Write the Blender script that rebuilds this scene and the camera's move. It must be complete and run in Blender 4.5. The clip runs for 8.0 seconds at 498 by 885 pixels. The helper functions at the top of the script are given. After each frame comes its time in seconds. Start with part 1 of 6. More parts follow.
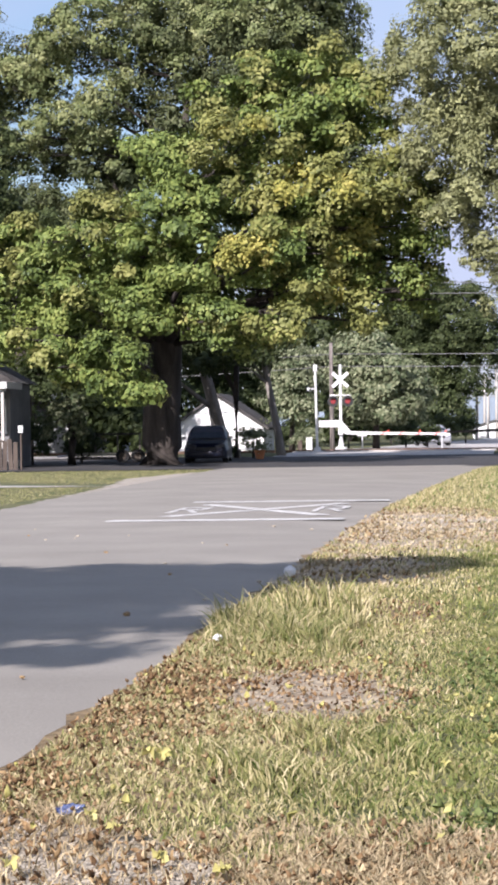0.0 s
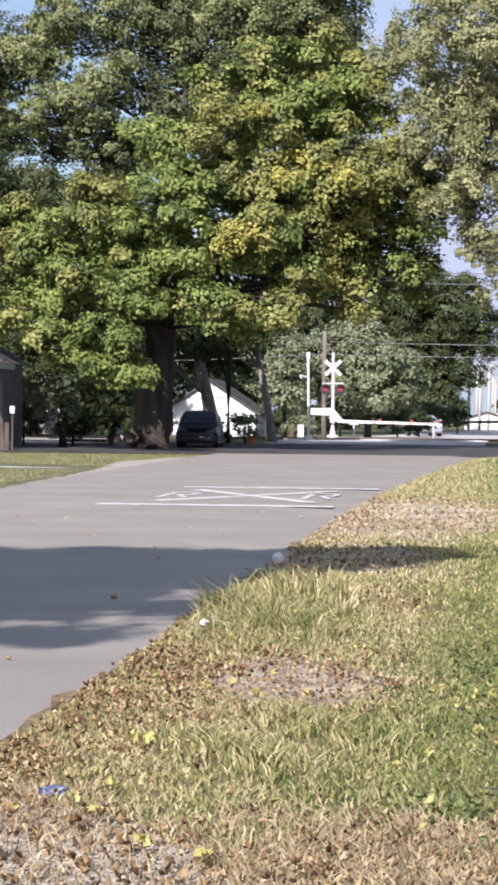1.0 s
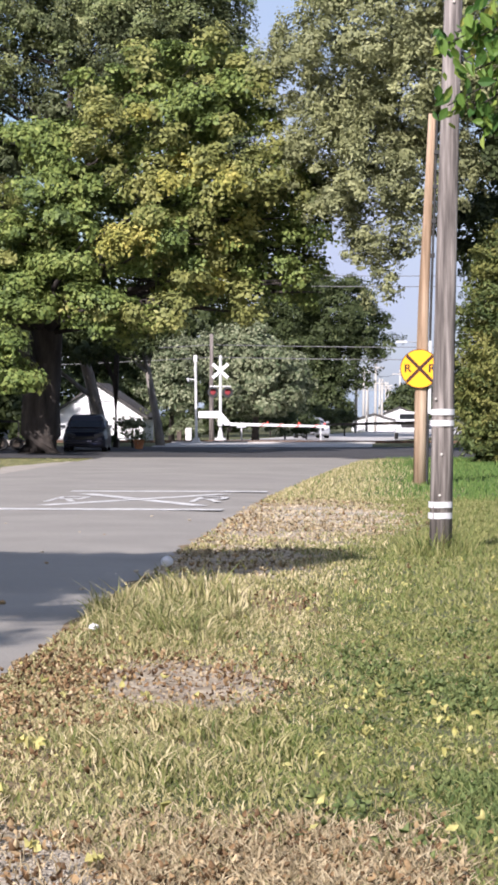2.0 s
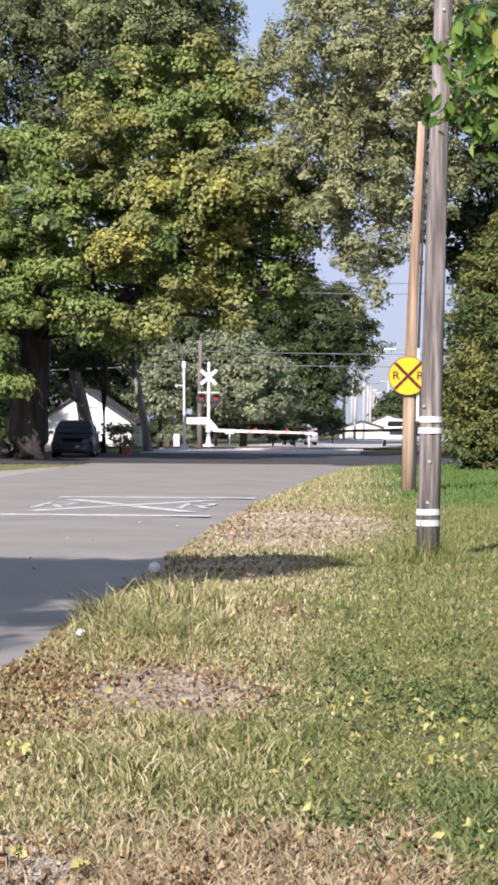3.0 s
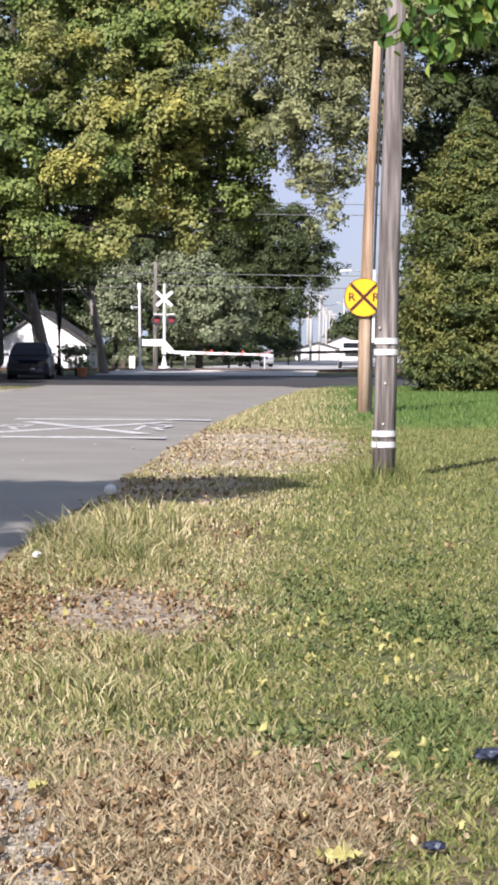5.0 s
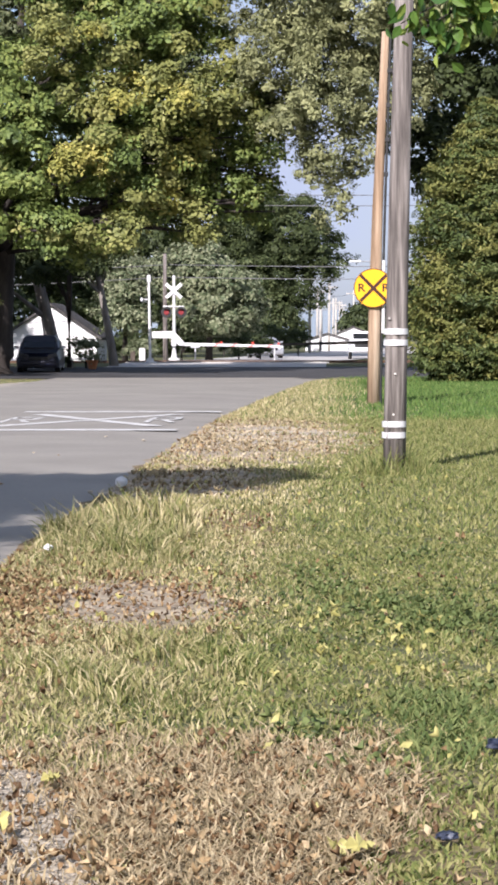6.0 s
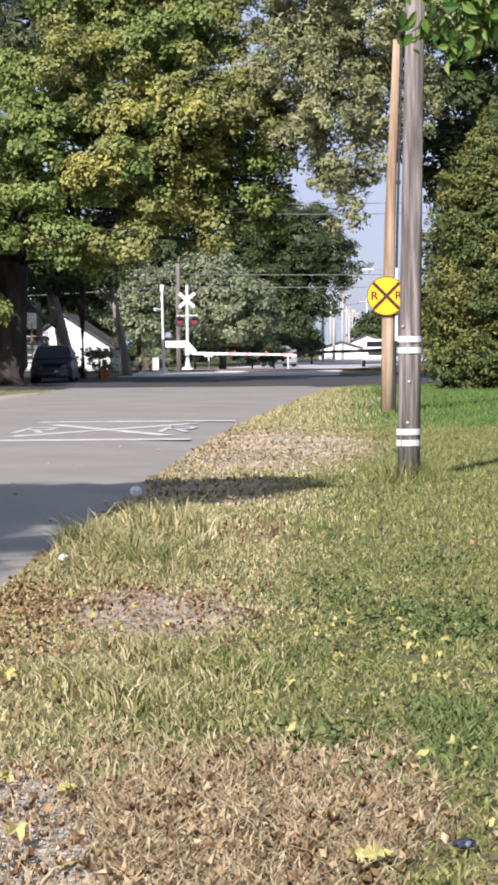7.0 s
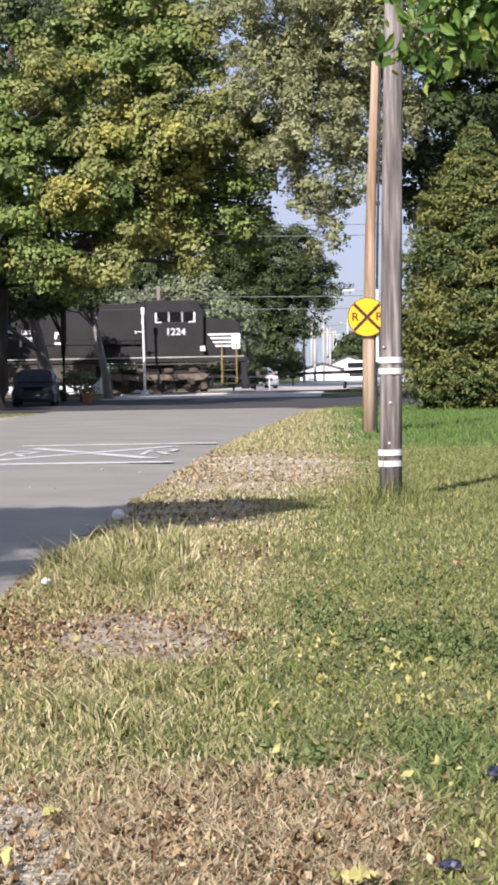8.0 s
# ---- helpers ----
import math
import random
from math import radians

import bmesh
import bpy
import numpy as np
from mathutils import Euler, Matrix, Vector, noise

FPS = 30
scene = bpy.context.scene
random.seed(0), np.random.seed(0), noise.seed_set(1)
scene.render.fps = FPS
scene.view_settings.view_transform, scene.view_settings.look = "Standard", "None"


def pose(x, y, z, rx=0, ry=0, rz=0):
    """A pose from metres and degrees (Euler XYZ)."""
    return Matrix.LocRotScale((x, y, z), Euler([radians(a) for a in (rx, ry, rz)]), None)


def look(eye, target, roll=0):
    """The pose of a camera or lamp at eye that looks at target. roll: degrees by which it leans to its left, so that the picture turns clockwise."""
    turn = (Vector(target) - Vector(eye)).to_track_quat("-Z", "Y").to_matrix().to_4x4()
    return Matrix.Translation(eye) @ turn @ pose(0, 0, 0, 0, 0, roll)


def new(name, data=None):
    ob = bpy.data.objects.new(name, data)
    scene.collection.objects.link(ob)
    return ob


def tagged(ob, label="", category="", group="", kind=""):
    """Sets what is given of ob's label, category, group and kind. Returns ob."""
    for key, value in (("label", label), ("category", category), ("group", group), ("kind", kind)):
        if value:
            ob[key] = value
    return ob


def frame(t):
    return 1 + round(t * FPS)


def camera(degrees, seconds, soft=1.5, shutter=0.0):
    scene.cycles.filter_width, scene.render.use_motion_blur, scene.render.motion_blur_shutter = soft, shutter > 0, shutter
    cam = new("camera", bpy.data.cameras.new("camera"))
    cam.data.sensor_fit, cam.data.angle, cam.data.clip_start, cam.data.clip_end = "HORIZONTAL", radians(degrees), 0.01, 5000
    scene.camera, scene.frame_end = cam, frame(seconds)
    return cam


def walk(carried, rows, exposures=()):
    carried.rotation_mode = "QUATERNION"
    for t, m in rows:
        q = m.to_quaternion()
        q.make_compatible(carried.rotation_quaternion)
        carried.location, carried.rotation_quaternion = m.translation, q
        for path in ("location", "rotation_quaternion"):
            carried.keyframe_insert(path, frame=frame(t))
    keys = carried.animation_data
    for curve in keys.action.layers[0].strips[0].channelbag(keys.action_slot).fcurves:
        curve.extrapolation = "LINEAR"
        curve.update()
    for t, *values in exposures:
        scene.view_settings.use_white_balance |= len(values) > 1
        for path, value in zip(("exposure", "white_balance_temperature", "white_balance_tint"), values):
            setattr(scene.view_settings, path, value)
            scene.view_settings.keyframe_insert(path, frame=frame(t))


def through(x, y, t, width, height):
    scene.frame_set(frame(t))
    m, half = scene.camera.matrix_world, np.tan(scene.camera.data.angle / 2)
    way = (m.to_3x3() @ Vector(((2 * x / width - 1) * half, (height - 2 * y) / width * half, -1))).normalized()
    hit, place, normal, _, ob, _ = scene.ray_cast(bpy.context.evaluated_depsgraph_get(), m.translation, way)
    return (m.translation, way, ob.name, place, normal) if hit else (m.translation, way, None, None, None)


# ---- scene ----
EYE = 1.6
cam = camera(12.28, 8.0, soft=3.2, shutter=0.2)
# seconds, tilt, lean, turn of a phone held by hand at one spot
ROWS = [
    (0, 89.591, 0.850, 6.288), (0.1, 89.388, 0.787, 6.450), (0.2, 89.557, 0.725, 6.623), (0.3, 89.556, 0.663, 6.683),
    (0.4, 90.144, 0.600, 6.714), (0.5, 90.258, 0.538, 6.688), (0.6, 90.222, 0.322, 6.844), (0.7, 90.273, 0.106, 6.858),
    (0.8, 89.734, -0.109, 6.816), (0.9, 89.451, -0.325, 6.435), (1, 89.243, -0.541, 6.088), (1.1, 89.178, -0.472, 5.915),
    (1.2, 89.792, -0.478, 5.598), (1.3, 90.049, -0.485, 5.119), (1.4, 89.659, -0.491, 4.781), (1.5, 88.882, -0.497, 4.179),
    (1.6, 88.818, -0.313, 3.894), (1.7, 89.066, -0.129, 3.519), (2.8, 89.505, -0.001, 3.056), (2.9, 89.474, -0.176, 2.771),
    (3, 89.497, -0.350, 3.013), (3.1, 89.166, -0.280, 3.068), (3.2, 89.395, -0.210, 3.245), (3.3, 89.351, -0.140, 2.846),
    (3.4, 89.280, -0.070, 2.798), (3.5, 89.273, 0.000, 2.570), (3.6, 89.632, -0.038, 2.549), (3.7, 89.831, -0.075, 2.623),
    (3.8, 89.954, -0.113, 2.773), (3.9, 89.876, -0.151, 2.697), (4, 89.786, -0.188, 2.389), (4.1, 90.274, -0.255, 1.643),
    (4.2, 90.500, -0.323, 1.064), (4.3, 90.247, -0.390, 1.038), (4.4, 89.793, -0.457, 1.162), (4.5, 89.543, -0.524, 1.597),
    (4.6, 88.959, -0.476, 2.013), (4.7, 88.634, -0.429, 2.439), (4.8, 88.287, -0.381, 2.264), (4.9, 87.969, -0.334, 2.038),
    (5, 87.567, -0.286, 1.918), (5.1, 87.500, -0.225, 2.164), (5.2, 87.601, -0.163, 2.223), (6.3, 87.304, 0.319, 2.232),
    (6.4, 87.635, 0.435, 2.328), (6.5, 87.587, 0.550, 2.481), (6.6, 87.918, 0.547, 2.506), (6.7, 87.917, 0.543, 2.431),
    (6.8, 87.617, 0.540, 2.480), (6.9, 87.517, 0.536, 2.430), (7, 87.576, 0.533, 2.493), (7.1, 87.568, 0.579, 2.281),
    (7.2, 88.217, 0.626, 2.033), (7.3, 88.666, 0.673, 1.760), (7.4, 88.468, 0.720, 1.811), (7.5, 88.073, 0.766, 1.863),
    (7.6, 88.096, 0.800, 1.922), (7.7, 88.102, 0.840, 2.002), (7.8, 88.064, 0.880, 2.107), (8, 88.114, 0.988, 2.028),
]
walk(cam, [(t, pose(0, 0, EYE, rx, ry, rz)) for t, rx, ry, rz in ROWS], exposures=[(0.0, 0.63, 6050, 19.6), (1.5, 0.60, 6050, 19.6), (3.0, 0.51, 6050, 19.4), (4.5, 0.53, 6050, 18.6), (8.0, 0.52, 6050, 18.2)])

# ---- light: low autumn sun from behind the camera's left, clear sky with thin cloud ----
SUN_EL, SUN_X, SUN_Y = 31.0, 0.30, 0.955
world = bpy.data.worlds.new("sky")
scene.world = world
world.use_nodes = True
wn, wl = world.node_tree.nodes, world.node_tree.links
sky = wn.new("ShaderNodeTexSky")
sky.sky_type, sky.sun_disc = "NISHITA", False
sky.sun_elevation = radians(SUN_EL)
sky.sun_rotation = math.atan2(-SUN_X, -SUN_Y)
sky.air_density, sky.dust_density, sky.ozone_density = 1.0, 1.2, 1.6
cloud_map = wn.new("ShaderNodeTexCoord")
cloud_noise = wn.new("ShaderNodeTexNoise")
cloud_noise.inputs["Scale"].default_value = 5.0
cloud_noise.inputs["Detail"].default_value = 5.0
cloud_ramp = wn.new("ShaderNodeValToRGB")
cloud_ramp.color_ramp.elements[0].position, cloud_ramp.color_ramp.elements[1].position = 0.42, 0.66
cloud_mix = wn.new("ShaderNodeMix")
cloud_mix.data_type = "RGBA"
cloud_mix.inputs["B"].default_value = (5.0, 5.6, 6.8, 1)
wl.new(cloud_map.outputs["Generated"], cloud_noise.inputs["Vector"])
wl.new(cloud_noise.outputs["Fac"], cloud_ramp.inputs["Fac"])
wl.new(cloud_ramp.outputs["Color"], cloud_mix.inputs["Factor"])
wl.new(sky.outputs["Color"], cloud_mix.inputs["A"])
wl.new(cloud_mix.outputs["Result"], wn["Background"].inputs["Color"])
wn["Background"].inputs["Strength"].default_value = 0.083
sun_data = bpy.data.lights.new("sun", "SUN")
sun_data.energy, sun_data.angle, sun_data.color = 5.4, radians(0.53), (1.0, 0.925, 0.845)
sun = new("sun", sun_data)
cs = math.cos(radians(SUN_EL)) / math.hypot(SUN_X, SUN_Y)
sun.matrix_world = look((-20, -40, 40), (-20 + SUN_X * cs, -40 + SUN_Y * cs, 40 - math.sin(radians(SUN_EL))))


# ---- materials ----
def material(name, stops, scale=4.0, rough=0.8, metal=0.0, bump=0.2, fine=40.0, stretch=(1, 1, 1), island=0.0, through_light=0.0, each=False, patches=None, bump_dist=0.01, spec=0.3):
    """Two scales of variation over object space; stops: (place, colour) pairs of the coarse one."""
    m = bpy.data.materials.new(name)
    m.use_nodes = True
    n, l = m.node_tree.nodes, m.node_tree.links
    bsdf = n["Principled BSDF"]
    bsdf.inputs["Roughness"].default_value, bsdf.inputs["Metallic"].default_value = rough, metal
    bsdf.inputs["Specular IOR Level"].default_value = spec
    tc, mp = n.new("ShaderNodeTexCoord"), n.new("ShaderNodeMapping")
    mp.inputs["Scale"].default_value = stretch
    l.new(tc.outputs["Object"], mp.inputs["Vector"])
    coarse, small = n.new("ShaderNodeTexNoise"), n.new("ShaderNodeTexNoise")
    for node, s, d in ((coarse, scale, 4.0), (small, fine, 3.0)):
        node.inputs["Scale"].default_value, node.inputs["Detail"].default_value = s, d
        l.new(mp.outputs["Vector"], node.inputs["Vector"])
    ramp = n.new("ShaderNodeValToRGB")
    e = ramp.color_ramp.elements
    while len(e) < len(stops):
        e.new(0.5)
    for k, (p, c) in zip(e, stops):
        k.position, k.color = p, (*c, 1)
    if island:
        geo, mixf = n.new("ShaderNodeNewGeometry"), n.new("ShaderNodeMix")
        mixf.inputs["Factor"].default_value = island
        l.new(coarse.outputs["Fac"], mixf.inputs["A"])
        if each:
            l.new(n.new("ShaderNodeObjectInfo").outputs["Random"], mixf.inputs["B"])
        else:
            l.new(geo.outputs["Random Per Island"], mixf.inputs["B"])
        l.new(mixf.outputs["Result"], ramp.inputs["Fac"])
    else:
        l.new(coarse.outputs["Fac"], ramp.inputs["Fac"])
    colour = ramp.outputs["Color"]
    if patches:
        pn, pr, pm = n.new("ShaderNodeTexNoise"), n.new("ShaderNodeValToRGB"), n.new("ShaderNodeMix")
        pn.inputs["Scale"].default_value, pn.inputs["Detail"].default_value = patches[0], 3.0
        pr.color_ramp.elements[0].position, pr.color_ramp.elements[1].position = patches[1], patches[2]
        pm.data_type = "RGBA"
        pm.inputs["B"].default_value = (*patches[3], 1)
        l.new(tc.outputs["Object"], pn.inputs["Vector"])
        l.new(pn.outputs["Fac"], pr.inputs["Fac"])
        l.new(pr.outputs["Color"], pm.inputs["Factor"])
        l.new(colour, pm.inputs["A"])
        colour = pm.outputs["Result"]
    vary = n.new("ShaderNodeMix")
    vary.data_type, vary.blend_type = "RGBA", "OVERLAY"
    vary.inputs["Factor"].default_value = 0.35
    l.new(colour, vary.inputs["A"])
    l.new(small.outputs["Fac"], vary.inputs["B"])
    l.new(vary.outputs["Result"], bsdf.inputs["Base Color"])
    if bump:
        b = n.new("ShaderNodeBump")
        b.inputs["Strength"].default_value, b.inputs["Distance"].default_value = bump, bump_dist
        l.new(small.outputs["Fac"], b.inputs["Height"])
        l.new(b.outputs["Normal"], bsdf.inputs["Normal"])
    if through_light:
        tr, mx = n.new("ShaderNodeBsdfTranslucent"), n.new("ShaderNodeMixShader")
        mx.inputs["Fac"].default_value = through_light
        l.new(vary.outputs["Result"], tr.inputs["Color"])
        l.new(bsdf.outputs["BSDF"], mx.inputs[1])
        l.new(tr.outputs["BSDF"], mx.inputs[2])
        l.new(mx.outputs["Shader"], n["Material Output"].inputs["Surface"])
    return m


def glow(name, colour, strength):
    m = bpy.data.materials.new(name)
    m.use_nodes = True
    b = m.node_tree.nodes["Principled BSDF"]
    b.inputs["Base Color"].default_value = (*colour, 1)
    b.inputs["Emission Color"].default_value = (*colour, 1)
    b.inputs["Emission Strength"].default_value = strength
    return m


ASPHALT = material("asphalt", [(0.3, (0.245, 0.228, 0.194)), (0.7, (0.31, 0.29, 0.247))], 0.5, 0.85, 0, 0.4, 60, patches=(0.12, 0.5, 0.85, (0.262, 0.243, 0.21)))
SHOULDER = material("dusty_shoulder", [(0.3, (0.30, 0.265, 0.215)), (0.7, (0.43, 0.39, 0.325))], 1.5, 0.95, 0, 0.6, 40)
# The trees' shadow over the side street is put into this dark asphalt.
SHADED_ASPHALT = material("side_street_shade", [(0.3, (0.048, 0.047, 0.047)), (0.7, (0.078, 0.074, 0.072))], 0.4, 0.85, 0, 0.5, 50)
CONCRETE = material("concrete", [(0.3, (0.42, 0.40, 0.37)), (0.7, (0.52, 0.50, 0.46))], 1.5, 0.9, 0, 0.4, 50)
ROAD_PAINT = material("road_paint", [(0.34, (0.42, 0.41, 0.38)), (0.58, (0.68, 0.67, 0.63))], 3.0, 0.7, 0, 0.3, 30)
SOIL = material("verge_soil", [(0.3, (0.16, 0.12, 0.085)), (0.5, (0.24, 0.19, 0.13)), (0.7, (0.20, 0.19, 0.10))], 0.7, 0.95, 0, 1.0, 25, bump_dist=0.03, patches=(0.5, 0.5, 0.65, (0.30, 0.26, 0.21)))
LAWN = material("lawn_soil", [(0.3, (0.07, 0.085, 0.034)), (0.55, (0.125, 0.13, 0.055)), (0.75, (0.20, 0.175, 0.095))], 0.6, 0.95, 0, 1.0, 14, bump_dist=0.05)
GRAVEL_BED = material("gravel_bed", [(0.3, (0.26, 0.24, 0.22)), (0.7, (0.42, 0.40, 0.37))], 6, 0.95, 0, 1.0, 40, bump_dist=0.02)


def ground_material():
    """Lawn soil that gives way to bare soil along the street and to gravel at the drives."""
    m = LAWN.copy()
    m.name = "ground_cover"
    n, l = m.node_tree.nodes, m.node_tree.links
    bsdf = n["Principled BSDF"]
    base = bsdf.inputs["Base Color"].links[0].from_socket
    tc, sep, wob = n.new("ShaderNodeTexCoord"), n.new("ShaderNodeSeparateXYZ"), n.new("ShaderNodeTexNoise")
    wob.inputs["Scale"].default_value, wob.inputs["Detail"].default_value = 1.1, 4.0
    l.new(tc.outputs["Object"], wob.inputs["Vector"])
    l.new(tc.outputs["Object"], sep.inputs["Vector"])

    def math_node(op, a, b=0.0):
        q = n.new("ShaderNodeMath")
        q.operation = op
        for i, v in enumerate((a, b)):
            if isinstance(v, (int, float)):
                q.inputs[i].default_value = v
            else:
                l.new(v, q.inputs[i])
        return q.outputs[0]

    def ellipse(cx, cy, rx, ry, soft):
        dx = math_node("DIVIDE", math_node("SUBTRACT", sep.outputs["X"], cx), rx)
        dy = math_node("DIVIDE", math_node("SUBTRACT", sep.outputs["Y"], cy), ry)
        d = math_node("ADD", math_node("MULTIPLY", dx, dx), math_node("MULTIPLY", dy, dy))
        d = math_node("ADD", d, math_node("MULTIPLY", math_node("SUBTRACT", wob.outputs["Fac"], 0.5), 2.4))
        r = n.new("ShaderNodeMapRange")
        r.inputs["From Min"].default_value, r.inputs["From Max"].default_value = 1 - soft, 1 + soft
        r.inputs["To Min"].default_value, r.inputs["To Max"].default_value = 1, 0
        l.new(d, r.inputs["Value"])
        return r.outputs["Result"]

    def lay(colour, mask, stops, scale, fine):
        nz, rp, mx = n.new("ShaderNodeTexNoise"), n.new("ShaderNodeValToRGB"), n.new("ShaderNodeMix")
        nz.inputs["Scale"].default_value, nz.inputs["Detail"].default_value = scale, fine
        l.new(tc.outputs["Object"], nz.inputs["Vector"])
        l.new(nz.outputs["Fac"], rp.inputs["Fac"])
        for k, (p, c) in zip(rp.color_ramp.elements, stops):
            k.position, k.color = p, (*c, 1)
        mx.data_type = "RGBA"
        l.new(mask, mx.inputs["Factor"])
        l.new(colour, mx.inputs["A"])
        l.new(rp.outputs["Color"], mx.inputs["B"])
        return mx.outputs["Result"]

    straw = [(0.3, (0.12, 0.085, 0.045)), (0.7, (0.29, 0.215, 0.115))]
    soil = [(0.3, (0.22, 0.175, 0.115)), (0.7, (0.52, 0.44, 0.31))]
    grit = [(0.3, (0.27, 0.23, 0.17)), (0.7, (0.55, 0.49, 0.38))]
    c = base
    for z in ((-2.3, 12, 1.1, 12, 0.5), (-2.4, 40, 1.2, 45, 0.5), (-0.9, 7.2, 1.7, 1.9, 0.4), (-0.9, 19.6, 0.5, 2.0, 0.5)):
        c = lay(c, ellipse(*z), straw, 9.0, 6.0)
    for z in ((-1.25, 13.9, 0.6, 1.4, 0.4), (-1.8, 25.4, 1.4, 2.6, 0.4), (-1.5, 36.5, 2.2, 8.0, 0.4)):
        c = lay(c, ellipse(*z), soil, 3.0, 8.0)
    for z in ((-1.5, 7.0, 0.95, 2.2, 0.3), (-0.6, 38.0, 1.3, 4.0, 0.5)):
        c = lay(c, ellipse(*z), grit, 30.0, 8.0)
    l.new(c, bsdf.inputs["Base Color"])
    return m


GROUND = ground_material()
STONE = material("gravel_stone", [(0.0, (0.20, 0.175, 0.135)), (0.5, (0.35, 0.31, 0.24)), (1.0, (0.52, 0.465, 0.37))], 4, 0.9, 0, 0.3, 60, island=0.9)
CLOD = material("dry_clod", [(0.0, (0.20, 0.15, 0.09)), (0.5, (0.37, 0.30, 0.20)), (1.0, (0.54, 0.46, 0.33))], 4, 0.95, 0, 0.3, 40, island=0.8)
GRASS = material("green_grass", [(0.1, (0.075, 0.11, 0.028)), (0.4, (0.16, 0.19, 0.05)), (0.75, (0.29, 0.28, 0.105)), (1.0, (0.47, 0.42, 0.22))], 0.7, 0.7, 0, 0, 30, island=0.75, through_light=0.2)
LUSH_GRASS = material("lush_grass", [(0.1, (0.045, 0.10, 0.02)), (0.5, (0.10, 0.18, 0.038)), (0.95, (0.21, 0.27, 0.075))], 0.5, 0.7, 0, 0, 30, island=0.7, through_light=0.2)
TUFT_GRASS = material("tuft_grass", [(0.1, (0.06, 0.095, 0.026)), (0.5, (0.125, 0.17, 0.05)), (0.95, (0.25, 0.275, 0.10))], 0.9, 0.7, 0, 0, 30, island=0.75, through_light=0.2)
DRY_GRASS = material("dry_grass", [(0.1, (0.125, 0.145, 0.045)), (0.35, (0.25, 0.24, 0.095)), (0.65, (0.42, 0.365, 0.18)), (0.95, (0.62, 0.54, 0.34))], 0.9, 0.75, 0, 0, 30, island=0.75, through_light=0.15)
LITTER = material("dead_leaf", [(0.05, (0.095, 0.055, 0.027)), (0.4, (0.22, 0.135, 0.065)), (0.7, (0.36, 0.255, 0.13)), (0.97, (0.55, 0.45, 0.28))], 2, 0.85, 0, 0, 30, island=0.9, through_light=0.15)
YELLOW_LEAF = material("yellow_leaf", [(0.1, (0.33, 0.31, 0.085)), (0.9, (0.52, 0.48, 0.19))], 8, 0.6, 0, 0.1, 40, island=0.6, through_light=0.2)
GREEN_BROADLEAF = material("clover_leaf", [(0.1, (0.085, 0.125, 0.036)), (0.8, (0.18, 0.22, 0.075))], 2, 0.6, 0, 0, 30, island=0.8, through_light=0.25)
def foliage(name, dark, mid, light, through=0.18, scale=0.9):
    return material(name, [(0.3, dark), (0.5, mid), (0.7, light)], scale, 0.6, 0, 0, 20, island=0.22, through_light=through)


MAPLE_GREEN = foliage("maple_leaf_green", (0.065, 0.1, 0.032), (0.15, 0.205, 0.051), (0.28, 0.32, 0.088))
MAPLE_OLIVE = foliage("maple_leaf_olive", (0.095, 0.115, 0.038), (0.215, 0.23, 0.068), (0.35, 0.345, 0.115))
MAPLE_GOLD = foliage("maple_leaf_gold", (0.15, 0.165, 0.041), (0.31, 0.305, 0.074), (0.48, 0.42, 0.115))
# Shade within the tall tree is put into this darkest leaf colour.
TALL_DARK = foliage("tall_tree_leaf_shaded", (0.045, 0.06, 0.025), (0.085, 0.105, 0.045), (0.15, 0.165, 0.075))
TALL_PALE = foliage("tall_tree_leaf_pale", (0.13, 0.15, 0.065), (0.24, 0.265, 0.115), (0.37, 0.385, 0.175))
GREY_DARK = foliage("silver_maple_leaf_dark", (0.115, 0.13, 0.06), (0.225, 0.24, 0.112), (0.35, 0.36, 0.175))
GREY_LEAF = foliage("silver_maple_leaf", (0.17, 0.185, 0.085), (0.30, 0.315, 0.15), (0.45, 0.46, 0.23), 0.3)
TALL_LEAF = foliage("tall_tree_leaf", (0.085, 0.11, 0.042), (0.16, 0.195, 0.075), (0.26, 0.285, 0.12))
# Foliage in shade: the shade is put into this dark leaf colour.
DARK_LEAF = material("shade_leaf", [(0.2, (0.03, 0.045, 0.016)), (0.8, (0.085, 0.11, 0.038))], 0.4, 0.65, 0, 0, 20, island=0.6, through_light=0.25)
MID_LEAF = material("street_tree_leaf", [(0.3, (0.045, 0.065, 0.026)), (0.5, (0.09, 0.12, 0.045)), (0.7, (0.17, 0.195, 0.08))], 0.3, 0.65, 0, 0, 20, island=0.4, through_light=0.2)
STRAW = material("flattened_straw", [(0.1, (0.17, 0.135, 0.07)), (0.45, (0.335, 0.265, 0.15)), (0.9, (0.52, 0.44, 0.28))], 1.2, 0.8, 0, 0, 30, island=0.8, through_light=0.1)
PALE_LEAF = material("pale_shrub_leaf", [(0.25, (0.09, 0.125, 0.06)), (0.5, (0.20, 0.23, 0.125)), (0.75, (0.34, 0.36, 0.22))], 0.5, 0.65, 0, 0, 20, island=0.6, through_light=0.25)
CONIFER_DARK = foliage("evergreen_spray_dark", (0.035, 0.055, 0.018), (0.08, 0.11, 0.03), (0.15, 0.175, 0.05), 0.1)
CONIFER = foliage("evergreen_spray", (0.06, 0.078, 0.02), (0.135, 0.15, 0.038), (0.25, 0.24, 0.07), 0.12)
BRIGHT_LEAF = material("fresh_leaf", [(0.1, (0.045, 0.11, 0.022)), (0.6, (0.14, 0.235, 0.042)), (0.9, (0.27, 0.33, 0.07)), (0.99, (0.50, 0.42, 0.09))], 1.5, 0.45, 0, 0, 20, island=0.92, each=True, through_light=0.3)
